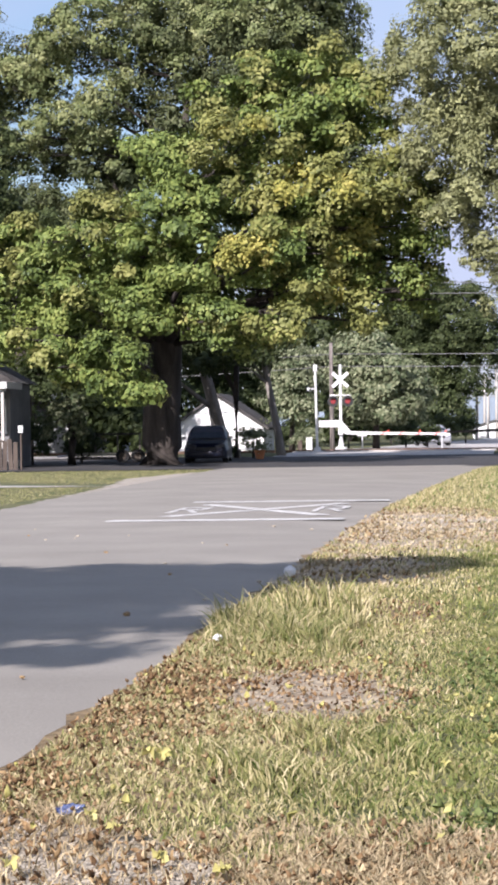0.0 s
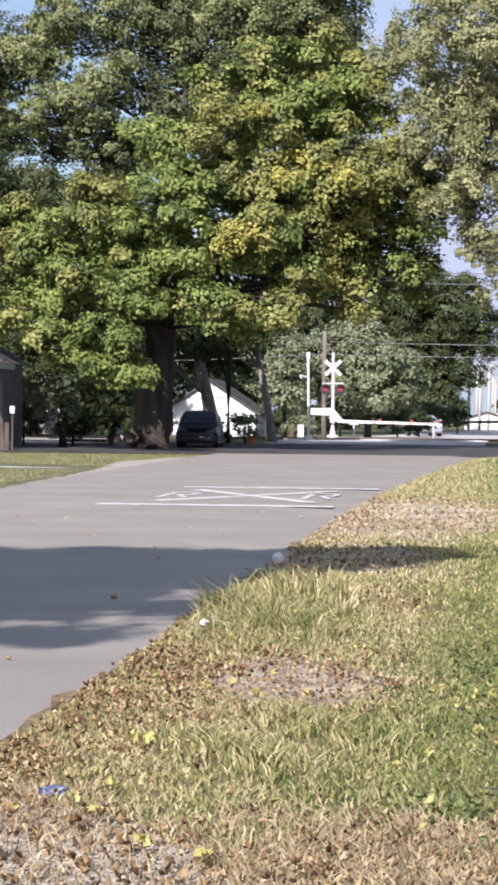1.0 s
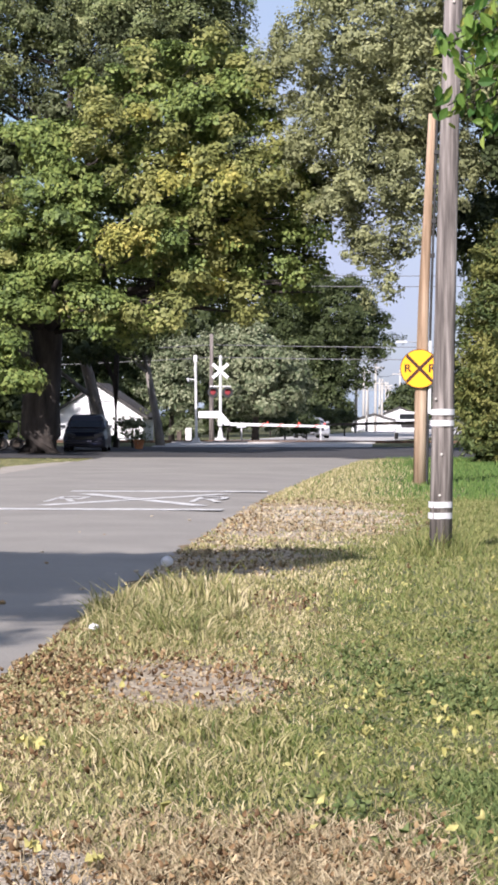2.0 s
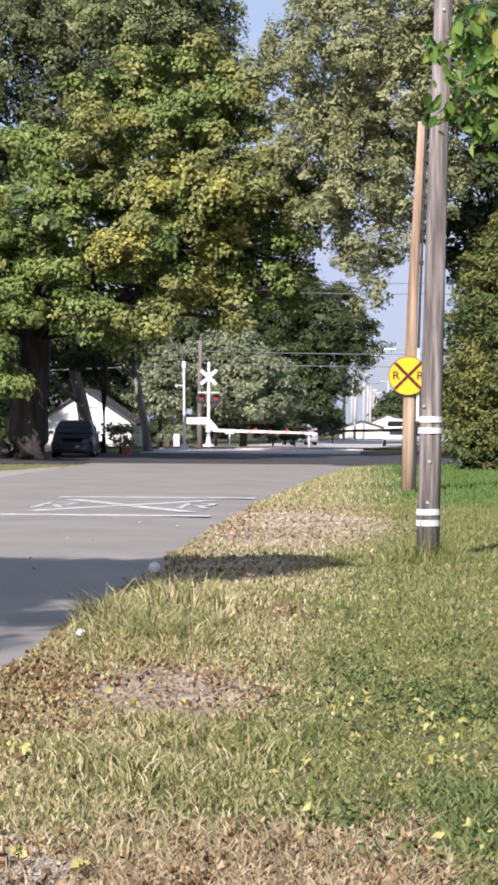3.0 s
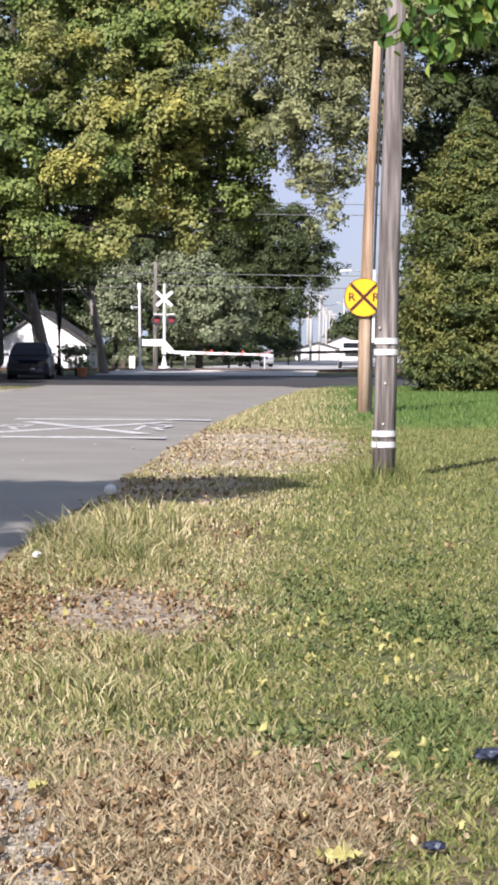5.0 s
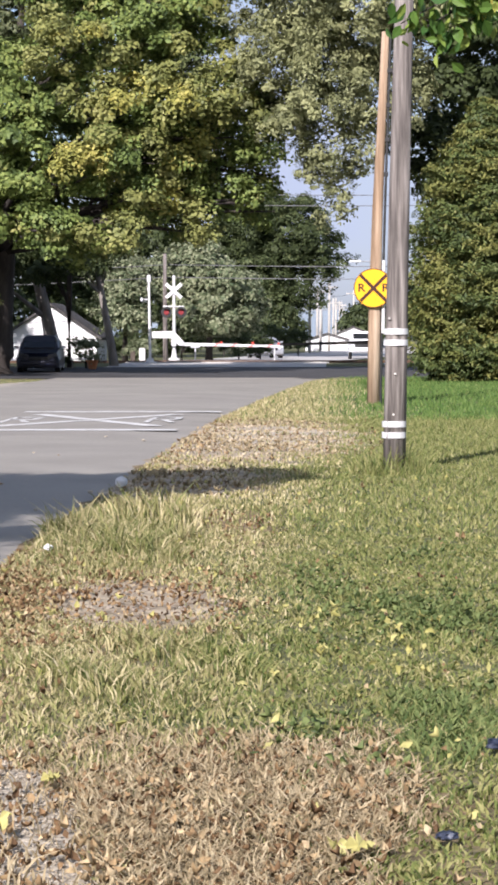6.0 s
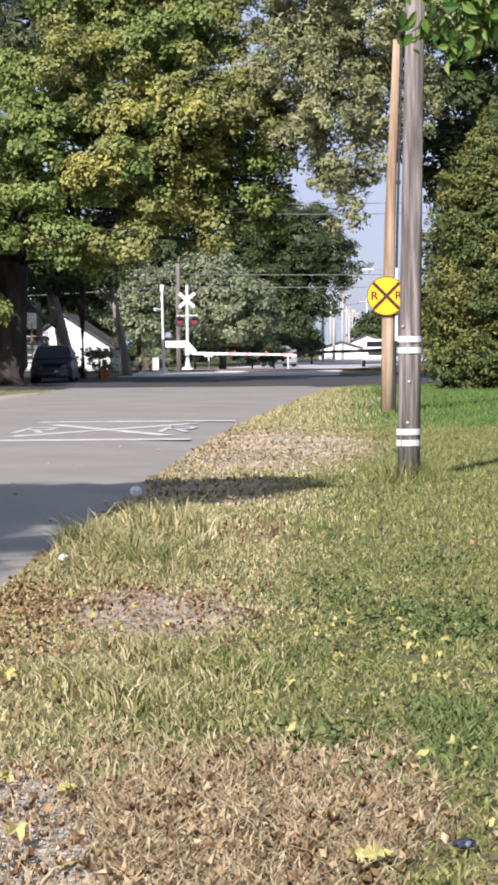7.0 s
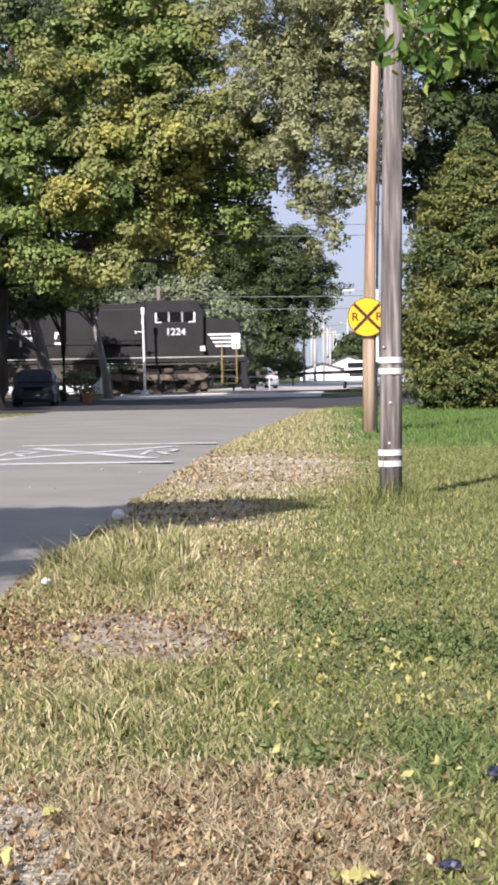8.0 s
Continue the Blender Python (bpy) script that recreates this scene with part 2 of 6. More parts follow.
BRANCH_LEAF = material("bough_leaf", [(0.1, (0.045, 0.11, 0.022)), (0.6, (0.14, 0.235, 0.042)), (0.9, (0.27, 0.33, 0.07)), (0.99, (0.50, 0.42, 0.09))], 1.5, 0.45, 0, 0, 20, island=0.92, through_light=0.3)
BARK = material("bark", [(0.3, (0.03, 0.026, 0.023)), (0.7, (0.085, 0.072, 0.062))], 3, 0.95, 0, 1.0, 20, (1, 1, 0.2), bump_dist=0.05)
PALE_BARK = material("pale_bark", [(0.3, (0.17, 0.155, 0.14)), (0.7, (0.32, 0.29, 0.26))], 3, 0.95, 0, 1.0, 20, (1, 1, 0.2), bump_dist=0.04)
BLEACHED = material("bleached_pole_wood", [(0.3, (0.42, 0.40, 0.36)), (0.7, (0.56, 0.53, 0.48))], 3, 0.9, 0, 0.3, 30, (1, 1, 0.1))
GREY_WOOD = material("weathered_pole_wood", [(0.35, (0.085, 0.075, 0.068)), (0.5, (0.17, 0.15, 0.135)), (0.66, (0.29, 0.26, 0.235))], 16, 0.9, 0, 0.8, 60, (1, 1, 0.06), bump_dist=0.01)
NEW_WOOD = material("tan_pole_wood", [(0.35, (0.19, 0.125, 0.075)), (0.5, (0.35, 0.25, 0.165)), (0.68, (0.52, 0.415, 0.30))], 5, 0.85, 0, 0.6, 50, (1, 1, 0.05))
WHITE = material("white_paint", [(0.3, (0.56, 0.56, 0.55)), (0.7, (0.70, 0.70, 0.69))], 3, 0.6, 0, 0.1, 40)
SIGN_YELLOW = material("sign_yellow", [(0.3, (0.86, 0.40, 0.005)), (0.7, (0.92, 0.44, 0.008))], 2, 0.45, 0, 0.0, 40)
SIGN_BLACK = material("sign_black", [(0.3, (0.035, 0.012, 0.006)), (0.7, (0.06, 0.02, 0.01))], 4, 0.5, 0, 0.0, 40)
STEEL = material("galvanised_steel", [(0.3, (0.42, 0.43, 0.44)), (0.7, (0.58, 0.59, 0.60))], 8, 0.45, 0.7, 0.05, 60)
CAB_DARK = material("unlit_cab_glass", [(0.3, (0.002, 0.002, 0.003)), (0.7, (0.004, 0.004, 0.005))], 2, 0.5, 0, 0, 30, spec=0.1)
SILL_PAINT = material("dusty_sill_paint", [(0.3, (0.24, 0.22, 0.19)), (0.7, (0.40, 0.38, 0.34))], 1.2, 0.7, 0, 0.1, 30)
WHEEL_STEEL = material("wheel_grime", [(0.3, (0.03, 0.026, 0.023)), (0.7, (0.075, 0.06, 0.048))], 3.0, 0.7, 0.2, 0.3, 20)
LOCO_BLACK = material("locomotive_black", [(0.3, (0.0095, 0.0095, 0.0095)), (0.7, (0.017, 0.0165, 0.016))], 1.0, 0.6, 0, 0.05, 20)
FRAME_TAN = material("tan_side_frame", [(0.3, (0.07, 0.058, 0.045)), (0.7, (0.19, 0.155, 0.115))], 2.0, 0.85, 0, 0.4, 20)
LOCO_GREY = material("running_gear_grime_arm_shade", [(0.3, (0.042, 0.036, 0.03)), (0.7, (0.12, 0.10, 0.08))], 2.0, 0.85, 0, 0.4, 20)
RUST = material("rail_rust", [(0.3, (0.10, 0.06, 0.04)), (0.7, (0.2, 0.13, 0.09))], 3, 0.8, 0.3, 0.3, 30)
TIE_WOOD = material("tie_wood", [(0.3, (0.06, 0.05, 0.04)), (0.7, (0.13, 0.11, 0.09))], 3, 0.95, 0, 0.6, 30)
YELLOW_RAIL = material("handrail_yellow", [(0.3, (0.27, 0.19, 0.06)), (0.7, (0.38, 0.27, 0.10))], 3, 0.6, 0, 0.1, 30)
RED = material("red_paint", [(0.3, (0.5, 0.05, 0.03)), (0.7, (0.62, 0.08, 0.05))], 3, 0.5, 0, 0.0, 30)
RED_LENS = glow("red_lens", (0.20, 0.008, 0.012), 0.05)
PINK = material("faded_red_paint", [(0.3, (0.55, 0.22, 0.19)), (0.7, (0.62, 0.30, 0.27))], 3, 0.5, 0, 0.0, 30)
BLACK = material("black_paint", [(0.3, (0.02, 0.02, 0.02)), (0.7, (0.035, 0.035, 0.035))], 3, 0.5, 0, 0.05, 30)
CAR_BLUE = material("dark_blue_car_paint", [(0.3, (0.005, 0.007, 0.02)), (0.7, (0.008, 0.011, 0.03))], 1, 0.34, 0.0, 0, 30, spec=0.3)
CAR_WHITE = material("white_car_paint", [(0.3, (0.72, 0.73, 0.74)), (0.7, (0.78, 0.79, 0.80))], 1, 0.25, 0, 0, 30, spec=0.5)
CAR_GREY = material("silver_car_paint", [(0.3, (0.35, 0.36, 0.38)), (0.7, (0.42, 0.43, 0.45))], 1, 0.25, 0.4, 0, 30, spec=0.5)
GLASS_DARK = material("car_glass", [(0.3, (0.010, 0.013, 0.016)), (0.7, (0.016, 0.019, 0.022))], 1, 0.12, 0, 0, 30, spec=0.3)
TYRE = material("tyre_rubber", [(0.3, (0.018, 0.018, 0.018)), (0.7, (0.03, 0.03, 0.03))], 4, 0.9, 0, 0.2, 40)
LAMP_LENS = material("lamp_lens", [(0.3, (0.55, 0.56, 0.58)), (0.7, (0.65, 0.66, 0.68))], 4, 0.15, 0, 0, 40, spec=0.7)
# Darker copy of the lamp lens: the parked car's shade put into it.
LAMP_DIM = material("shade_dimmed_lens", [(0.3, (0.06, 0.06, 0.065)), (0.7, (0.10, 0.10, 0.11))], 4, 0.3, 0, 0, 40)
SIDING_WHITE = material("white_siding", [(0.3, (0.68, 0.68, 0.67)), (0.7, (0.80, 0.80, 0.79))], 1.2, 0.7, 0, 0.2, 30)
# Darker copy of the grey siding: tree shade over the porch put into it.
PORCH_WALL_SHADE = material("porch_siding_shade", [(0.3, (0.13, 0.13, 0.135)), (0.7, (0.19, 0.19, 0.19))], 1.2, 0.75, 0, 0.2, 30)
SIDING_GREY = material("grey_siding", [(0.3, (0.34, 0.34, 0.34)), (0.7, (0.44, 0.44, 0.43))], 1.2, 0.75, 0, 0.2, 30)
ROOFING = material("shingle_roof", [(0.3, (0.05, 0.046, 0.045)), (0.7, (0.095, 0.09, 0.085))], 3, 0.95, 0, 0.6, 30)
BROWN_WOOD = material("brown_fence_wood", [(0.3, (0.05, 0.04, 0.034)), (0.7, (0.11, 0.087, 0.07))], 4, 0.9, 0, 0.5, 40, (1, 1, 0.2))
TERRACOTTA = material("terracotta", [(0.3, (0.42, 0.16, 0.07)), (0.7, (0.55, 0.24, 0.11))], 4, 0.85, 0, 0.3, 40)
BLUE_PLASTIC = material("blue_wrapper", [(0.4, (0.03, 0.05, 0.15)), (0.7, (0.25, 0.29, 0.42))], 14, 0.4, 0, 0.2, 60)
DARK_WRAP = material("dark_wrapper", [(0.4, (0.012, 0.016, 0.03)), (0.62, (0.05, 0.06, 0.09)), (0.75, (0.45, 0.47, 0.5))], 16, 0.45, 0, 0.2, 60)
# The blue of distance haze is put into the ridge's colour.
HAZE_HILL = material("hazed_woods", [(0.3, (0.16, 0.20, 0.24)), (0.7, (0.22, 0.26, 0.30))], 0.02, 1.0, 0, 0, 1)
WIRE = material("wire", [(0.3, (0.10, 0.10, 0.10)), (0.7, (0.2, 0.2, 0.2))], 2, 0.6, 0, 0, 20)


# ---- builders ----
def box(bm, c, s, turn=None, bevel=0.0):
    m = Matrix.Translation(c) @ (turn if turn else Matrix.Identity(4)) @ Matrix.Diagonal((*s, 1))
    vs = bmesh.ops.create_cube(bm, size=1, matrix=m)["verts"]
    if bevel:
        es = {e for v in vs for e in v.link_edges}
        bmesh.ops.bevel(bm, geom=list(es), offset=bevel, segments=2, affect="EDGES", profile=0.6)
    return bm


def rod(bm, a, b, r0, r1=None, n=12):
    a, b = Vector(a), Vector(b)
    r1 = r0 if r1 is None else r1
    d = b - a
    m = Matrix.Translation((a + b) / 2) @ d.to_track_quat("Z", "Y").to_matrix().to_4x4()
    bmesh.ops.create_cone(bm, cap_ends=True, segments=n, radius1=r0, radius2=r1, depth=d.length, matrix=m)
    return bm


def tube(bm, pts, radii, n=10):
    """A bent tapering tube through points."""
    rings = []
    pts = [Vector(p) for p in pts]
    for i, p in enumerate(pts):
        d = (pts[min(i + 1, len(pts) - 1)] - pts[max(i - 1, 0)]).normalized()
        q = d.to_track_quat("Z", "Y").to_matrix()
        rings.append([bm.verts.new(p + q @ Vector((math.cos(a), math.sin(a), 0)) * radii[i] * (1 + 0.10 * math.sin(3 * a + i))) for a in (2 * math.pi * k / n for k in range(n))])
    for r, s in zip(rings, rings[1:]):
        for k in range(n):
            bm.faces.new((r[k], r[(k + 1) % n], s[(k + 1) % n], s[k]))
    bm.faces.new(rings[0][::-1]), bm.faces.new(rings[-1])
    return bm


def prism(bm, outline, y0, y1):
    """An outline of (x, z) pushed from y0 to y1."""
    a = [bm.verts.new((x, y0, z)) for x, z in outline]
    b = [bm.verts.new((x, y1, z)) for x, z in outline]
    k = len(outline)
    for i in range(k):
        bm.faces.new((a[i], a[(i + 1) % k], b[(i + 1) % k], b[i]))
    bm.faces.new(a[::-1]), bm.faces.new(b)
    bmesh.ops.recalc_face_normals(bm, faces=bm.faces)
    return bm


def part(name, bm, mat, parent=None, label="", smooth=False):
    me = bpy.data.meshes.new(name)
    bm.to_mesh(me)
    bm.free()
    me.materials.append(mat)
    if smooth:
        me.shade_smooth()
    ob = new(name, me)
    if parent:
        ob.parent = parent
    return tagged(ob, label)


def thing(name, at, label, category, group="", kind="", turn=0.0):
    ob = new(name)
    ob.matrix_basis = pose(*at, 0, 0, turn)
    return tagged(ob, label, category, group, kind)


def soup(name, verts, faces, mat, parent=None):
    """A mesh from arrays: faces of one size."""
    me = bpy.data.meshes.new(name)
    nf, k = faces.shape
    me.vertices.add(len(verts))
    me.vertices.foreach_set("co", np.asarray(verts, np.float32).ravel())
    me.loops.add(nf * k)
    me.loops.foreach_set("vertex_index", faces.astype(np.int32).ravel())
    me.polygons.add(nf)
    me.polygons.foreach_set("loop_start", np.arange(0, nf * k, k, dtype=np.int32))
    me.update(calc_edges=True)
    me.materials.append(mat)
    ob = new(name, me)
    if parent:
        ob.parent = parent
    return ob


def unit(v):
    return v / np.maximum(np.linalg.norm(v, axis=1, keepdims=True), 1e-9)


def leaf_soup(name, centres, normals, size, mat, parent, rng, slim=0.6):
    """Folded four-cornered leaves."""
    n = len(centres)
    a = unit(np.cross(normals, unit(rng.normal(size=(n, 3)))))
    b = np.cross(normals, a)
    s = (size * rng.uniform(0.6, 1.4, n))[:, None]
    v = np.empty((n, 4, 3))
    v[:, 0] = centres - a * s * 0.5
    v[:, 1] = centres + b * s * slim * 0.5 + normals * s * 0.12
    v[:, 2] = centres + a * s * 0.5
    v[:, 3] = centres - b * s * slim * 0.5 + normals * s * 0.12
    return soup(name, v.reshape(-1, 3), np.arange(n * 4).reshape(n, 4), mat, parent)


def crown(name, parent, blobs, leaves, size, mats, seed, clump=0.55, per=90, flat=0.7, slim=0.6, up=0.55, core=0.0):
    """Loose sprays of leaves through the outer half of several lobes; blobs: x, y, z, half width, half height, tone."""
    rng = np.random.default_rng(seed)
    mats = mats if isinstance(mats, tuple) else (mats,)
    w = np.array([b[3] * b[4] + b[3] ** 2 for b in blobs])
    found = [([], []) for m in mats]
    for b, share in zip(blobs, w / w.sum()):
        k = max(3, int(leaves * share / per))
        d = unit(rng.normal(size=(k, 3)))
        d[:, 2] = np.where(d[:, 2] < -0.6, -d[:, 2], d[:, 2])
        lump = np.array([noise.noise(Vector((*(q * 2.1 + b[0]),))) for q in d])
        rad = np.minimum((0.45 + 0.55 * rng.random(k) ** 0.6) * (1 + 0.55 * lump), 1.0)
        c = np.array(b[:3]) + d * rad[:, None] * np.array([b[3], b[3], b[4]])
        rc = clump * rng.uniform(0.5, 1.5, (k, 1, 1))
        # twigs stand out over the upper side of each clump, each with a small tuft of leaves
        tw = per // 10
        td = rng.normal(size=(k, tw, 3)) + 0.75 * d[:, None] + np.array([-0.1, -0.25, up])
        td /= np.linalg.norm(td, axis=2, keepdims=True)
        tp = td * rc * rng.uniform(0.7, 1.1, (k, tw, 1)) * np.array([1, 1, flat])
        off = np.repeat(tp, 10, axis=1) + np.clip(rng.normal(size=(k, tw * 10, 3)), -1.6, 1.6) * (0.17 * rc + 0.3 * size) * np.array([1, 1, 0.7])
        p = c[:, None] + off
        nn = np.repeat(td + rng.normal(size=(k, tw, 3)) * 0.3, 10, axis=1) + rng.normal(size=(k, tw * 10, 3)) * 0.15 + np.array([0, 0, 0.2])
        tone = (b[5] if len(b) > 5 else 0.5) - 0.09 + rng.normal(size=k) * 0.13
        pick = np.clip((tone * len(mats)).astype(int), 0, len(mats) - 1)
        # Inner leaves take the first, darkest colour: the crown's inner shade put into them.
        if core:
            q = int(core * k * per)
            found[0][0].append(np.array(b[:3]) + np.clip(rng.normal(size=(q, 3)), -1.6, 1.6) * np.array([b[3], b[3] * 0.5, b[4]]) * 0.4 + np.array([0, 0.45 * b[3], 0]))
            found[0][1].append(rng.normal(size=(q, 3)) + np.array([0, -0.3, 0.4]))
        for i in range(len(mats)):
            found[i][0].append(p[pick == i].reshape(-1, 3)), found[i][1].append(nn[pick == i].reshape(-1, 3))
    for m, (cs, ns) in zip(mats, found):
        leaf_soup(name, np.concatenate(cs), unit(np.concatenate(ns)), size, m, parent, rng, slim)


def tree(label, base, trunk, blobs, leaves, size, mat, seed, bark=None, clump=0.55, flat=0.7, group="", slim=0.6, limbs=True, category="tree", per=90, up=0.55, core=0.0):
    """trunk: points and radii in world metres from the foot up; each lobe hangs on a limb."""
    bark = bark or BARK
    t = thing("tree", base, label, category, group)
    o = Vector(base)
    bm = bmesh.new()
    pts = [Vector(p[:3]) - o for p in trunk]
    tube(bm, pts, [p[3] for p in trunk], 12)
    part("trunk", bm, bark, t, smooth=True)
    if limbs:
        rnd = random.Random(seed)
        for b in blobs:
            c = Vector(b[:3]) - o
            k = min(range(1, len(pts)), key=lambda i: (pts[i] - c).length + (3 if pts[i].z > c.z else 0))
            s = pts[k]
            mid = (s + c) / 2 + Vector((rnd.uniform(-.4, .4), rnd.uniform(-.4, .4), rnd.uniform(0, .8)))
            r = trunk[k][3] * 0.45
            bm = bmesh.new()
            tube(bm, [s, mid, c, c + (c - mid) * 0.15], [r, r * 0.5, r * 0.14, r * 0.04], 7)
            for q in range(3):
                e = c + Vector((rnd.uniform(-1, 1) * b[3], rnd.uniform(-1, 1) * b[3], rnd.uniform(-.2, .9) * b[4])) * 0.8
                tube(bm, [mid.lerp(c, 0.4 + 0.2 * q), (mid + e) / 2 + Vector((0, 0, .2)), e], [r * 0.3, r * 0.2, r * 0.06], 5)
            part("limb", bm, bark, t, smooth=True)
    local = [(b[0] - o.x, b[1] - o.y, b[2] - o.z, *b[3:]) for b in blobs]
    crown("crown", t, local, leaves, size, mat, seed, clump, per, flat, slim, up, core)
    return t


def letters(text, size, depth, mat, parent, m, name="lettering", widen=1.0):
    cu = bpy.data.curves.new(name, "FONT")
    cu.offset = size * 0.02
    cu.body, cu.size, cu.extrude, cu.align_x, cu.align_y = text, size, depth, "CENTER", "CENTER"
    tmp = bpy.data.objects.new("tmp", cu)
    scene.collection.objects.link(tmp)
    bpy.context.view_layer.update()
    me = bpy.data.meshes.new_from_object(tmp.evaluated_get(bpy.context.evaluated_depsgraph_get()))
    bpy.data.objects.remove(tmp)
    bpy.data.curves.remove(cu)
    me.transform(m @ Matrix.Diagonal((widen, 1, 1, 1)))
    me.materials.clear()
    me.materials.append(mat)
    ob = new(name, me)
    ob.parent = parent
    return ob


FACING = Matrix.Rotation(radians(90), 4, "X")  # writing that faces the camera's side


# ---- ground and roads ----
RIGHT_EDGE = [(-60, -2.4), (0, -2.35), (12, -2.38), (24, -2.42), (36, -2.45), (46, -2.3), (58, -1.9), (70, -1.45), (82, -0.9), (88, 0.4)]


def edge_right(y):
    return float(np.interp(y, [p[0] for p in RIGHT_EDGE], [p[1] for p in RIGHT_EDGE]))


def edge_left(y):
    return float(np.interp(y, [-60, 40, 52, 66, 86], [-9.6, -9.7, -10.15, -10.4, -10.6]))


def ribbon(name, rows, z, mat, label, category, wob=0.0, seed=1, thick=0.0):
    """A sheet from rows of (y, x left, x right), its edges crumbled by wob."""
    rnd = random.Random(seed)
    bm = bmesh.new()
    prev = None
    for y, x0, x1 in rows:
        a, b = x0 + rnd.gauss(0, wob), x1 + rnd.gauss(0, wob)
        zz = z(y) if callable(z) else z
        cur = [bm.verts.new((a + (b - a) * k / 6, y, zz - (thick if k == 6 else 0))) for k in range(7)]
        if prev:
            for k in range(6):
                bm.faces.new((prev[k], prev[k + 1], cur[k + 1], cur[k]))
        prev = cur
    return tagged(part(name, bm, mat), label, category, kind="structure")


def rise(y):
    """The road climbs gently to the rails and comes down again."""
    return float(np.interp(y, [-100, 92, 117, 127, 150, 5000], [0, 0, 0.16, 0.2, 0.05, 0.0]))


bm = bmesh.new()
gy = [-300, -60, -10, 0, 10, 20, 30, 45, 60, 80, 92, 105, 117, 127, 150, 250, 600, 4000]
gx = [-3000, -400, -60, -20, -10, -5, -2, 0, 2, 5, 20, 60, 400, 3000]
grid = [[bm.verts.new((x, y, rise(y) - 0.02)) for x in gx] for y in gy]
for i in range(len(gy) - 1):
    for j in range(len(gx) - 1):
        bm.faces.new((grid[i][j], grid[i][j + 1], grid[i + 1][j + 1], grid[i + 1][j]))
tagged(part("ground", bm, GROUND), "mown grassy ground with bare autumn patches", "ground", kind="structure")
ys = [-60 + 0.45 * k for k in range(330)]
ribbon("road", [(y, edge_left(y), edge_right(y)) for y in ys if y < 88], 0.012, ASPHALT, "worn grey asphalt street with crumbling edges", "road", 0.045, 3, 0.031)
ribbon("road_shoulder", [(34 + 0.25 * k, edge_left(34 + 0.25 * k) - float(np.interp(34 + 0.25 * k, [34, 55, 63, 72, 80], [0.02, 0.1, 0.5, 1.3, 0.3])), edge_left(34 + 0.25 * k) + 0.12) for k in range(184)], 0.006, SHOULDER, "pale dusty strip along the street edge", "road", 0.10, 9)
ribbon("cross_street", [(86 + k, -90, 90) for k in range(0, 25)], lambda y: rise(y) + 0.008, SHADED_ASPHALT, "asphalt side street along the railway, tree shade put into its colour", "road")
ribbon("crossing_road", [(y, -11 + max(0, y - 128) * 0.10, -0.5 + max(0, y - 128) * 0.10) for y in [109, 112, 115, 118, 121, 124, 127, 130, 140, 150, 170, 200, 260, 330]], lambda y: rise(y) + 0.014, CONCRETE, "pale asphalt roadway over the railway crossing", "road")
ribbon("pale_strip", [(111.4 + 0.7 * k, -60, -15.6 - 0.2 * k) for k in range(9)], lambda y: rise(y) + 0.016, GRAVEL_BED, "pale strip between side street and railway", "ground", 0.25, 12)
ribbon("path", [(63.0 + 0.5 * k, -60, -11.2 - 0.8 * k) for k in range(6)], 0.0, CONCRETE, "pale concrete walk across the lawn", "path", 0.1, 8)


# ---- road marking ----
def marking(name, quads, label):
    bm = bmesh.new()
    for q in quads:
        vs = [bm.verts.new((x, y, 0.0)) for x, y in q]
        bm.faces.new(vs)
    bmesh.ops.recalc_face_normals(bm, faces=bm.faces)
    ob = tagged(part(name, bm, ROAD_PAINT), label, "road marking", kind="structure")
    ob.location.z = 0.018
    return ob


def strip(a, b, w):
    d = (Vector(b) - Vector(a)).normalized()
    s = Vector((-d.y, d.x)) * w / 2
    return [tuple(Vector(a) - s), tuple(Vector(b) - s), tuple(Vector(b) + s), tuple(Vector(a) + s)]


marking("stop_line", [strip((-6.75, 38.9), (-2.7, 38.9), 0.62)], "worn white line across the lane")
marking("stop_line", [strip((-6.5, 48.2), (-2.4, 48.2), 0.62)], "worn white line across the lane")
marking("crossing_mark", [strip((-6.0, 40.6), (-3.2, 46.6), 0.34), strip((-3.2, 40.6), (-4.46, 43.3), 0.34), strip((-4.74, 43.9), (-6.0, 46.6), 0.34)], "white painted railway cross on the asphalt")
for cx in (-5.95, -3.25):
    marking("crossing_letter", [strip((cx - 0.25, 42.3), (cx - 0.25, 45.0), 0.11), strip((cx - 0.25, 44.9), (cx + 0.25, 44.9), 0.3), strip((cx + 0.22, 44.9), (cx + 0.22, 43.9), 0.13), strip((cx - 0.25, 43.8), (cx + 0.25, 43.8), 0.3), strip((cx - 0.05, 43.8), (cx + 0.25, 42.3), 0.13)], "white painted letter R on the asphalt")


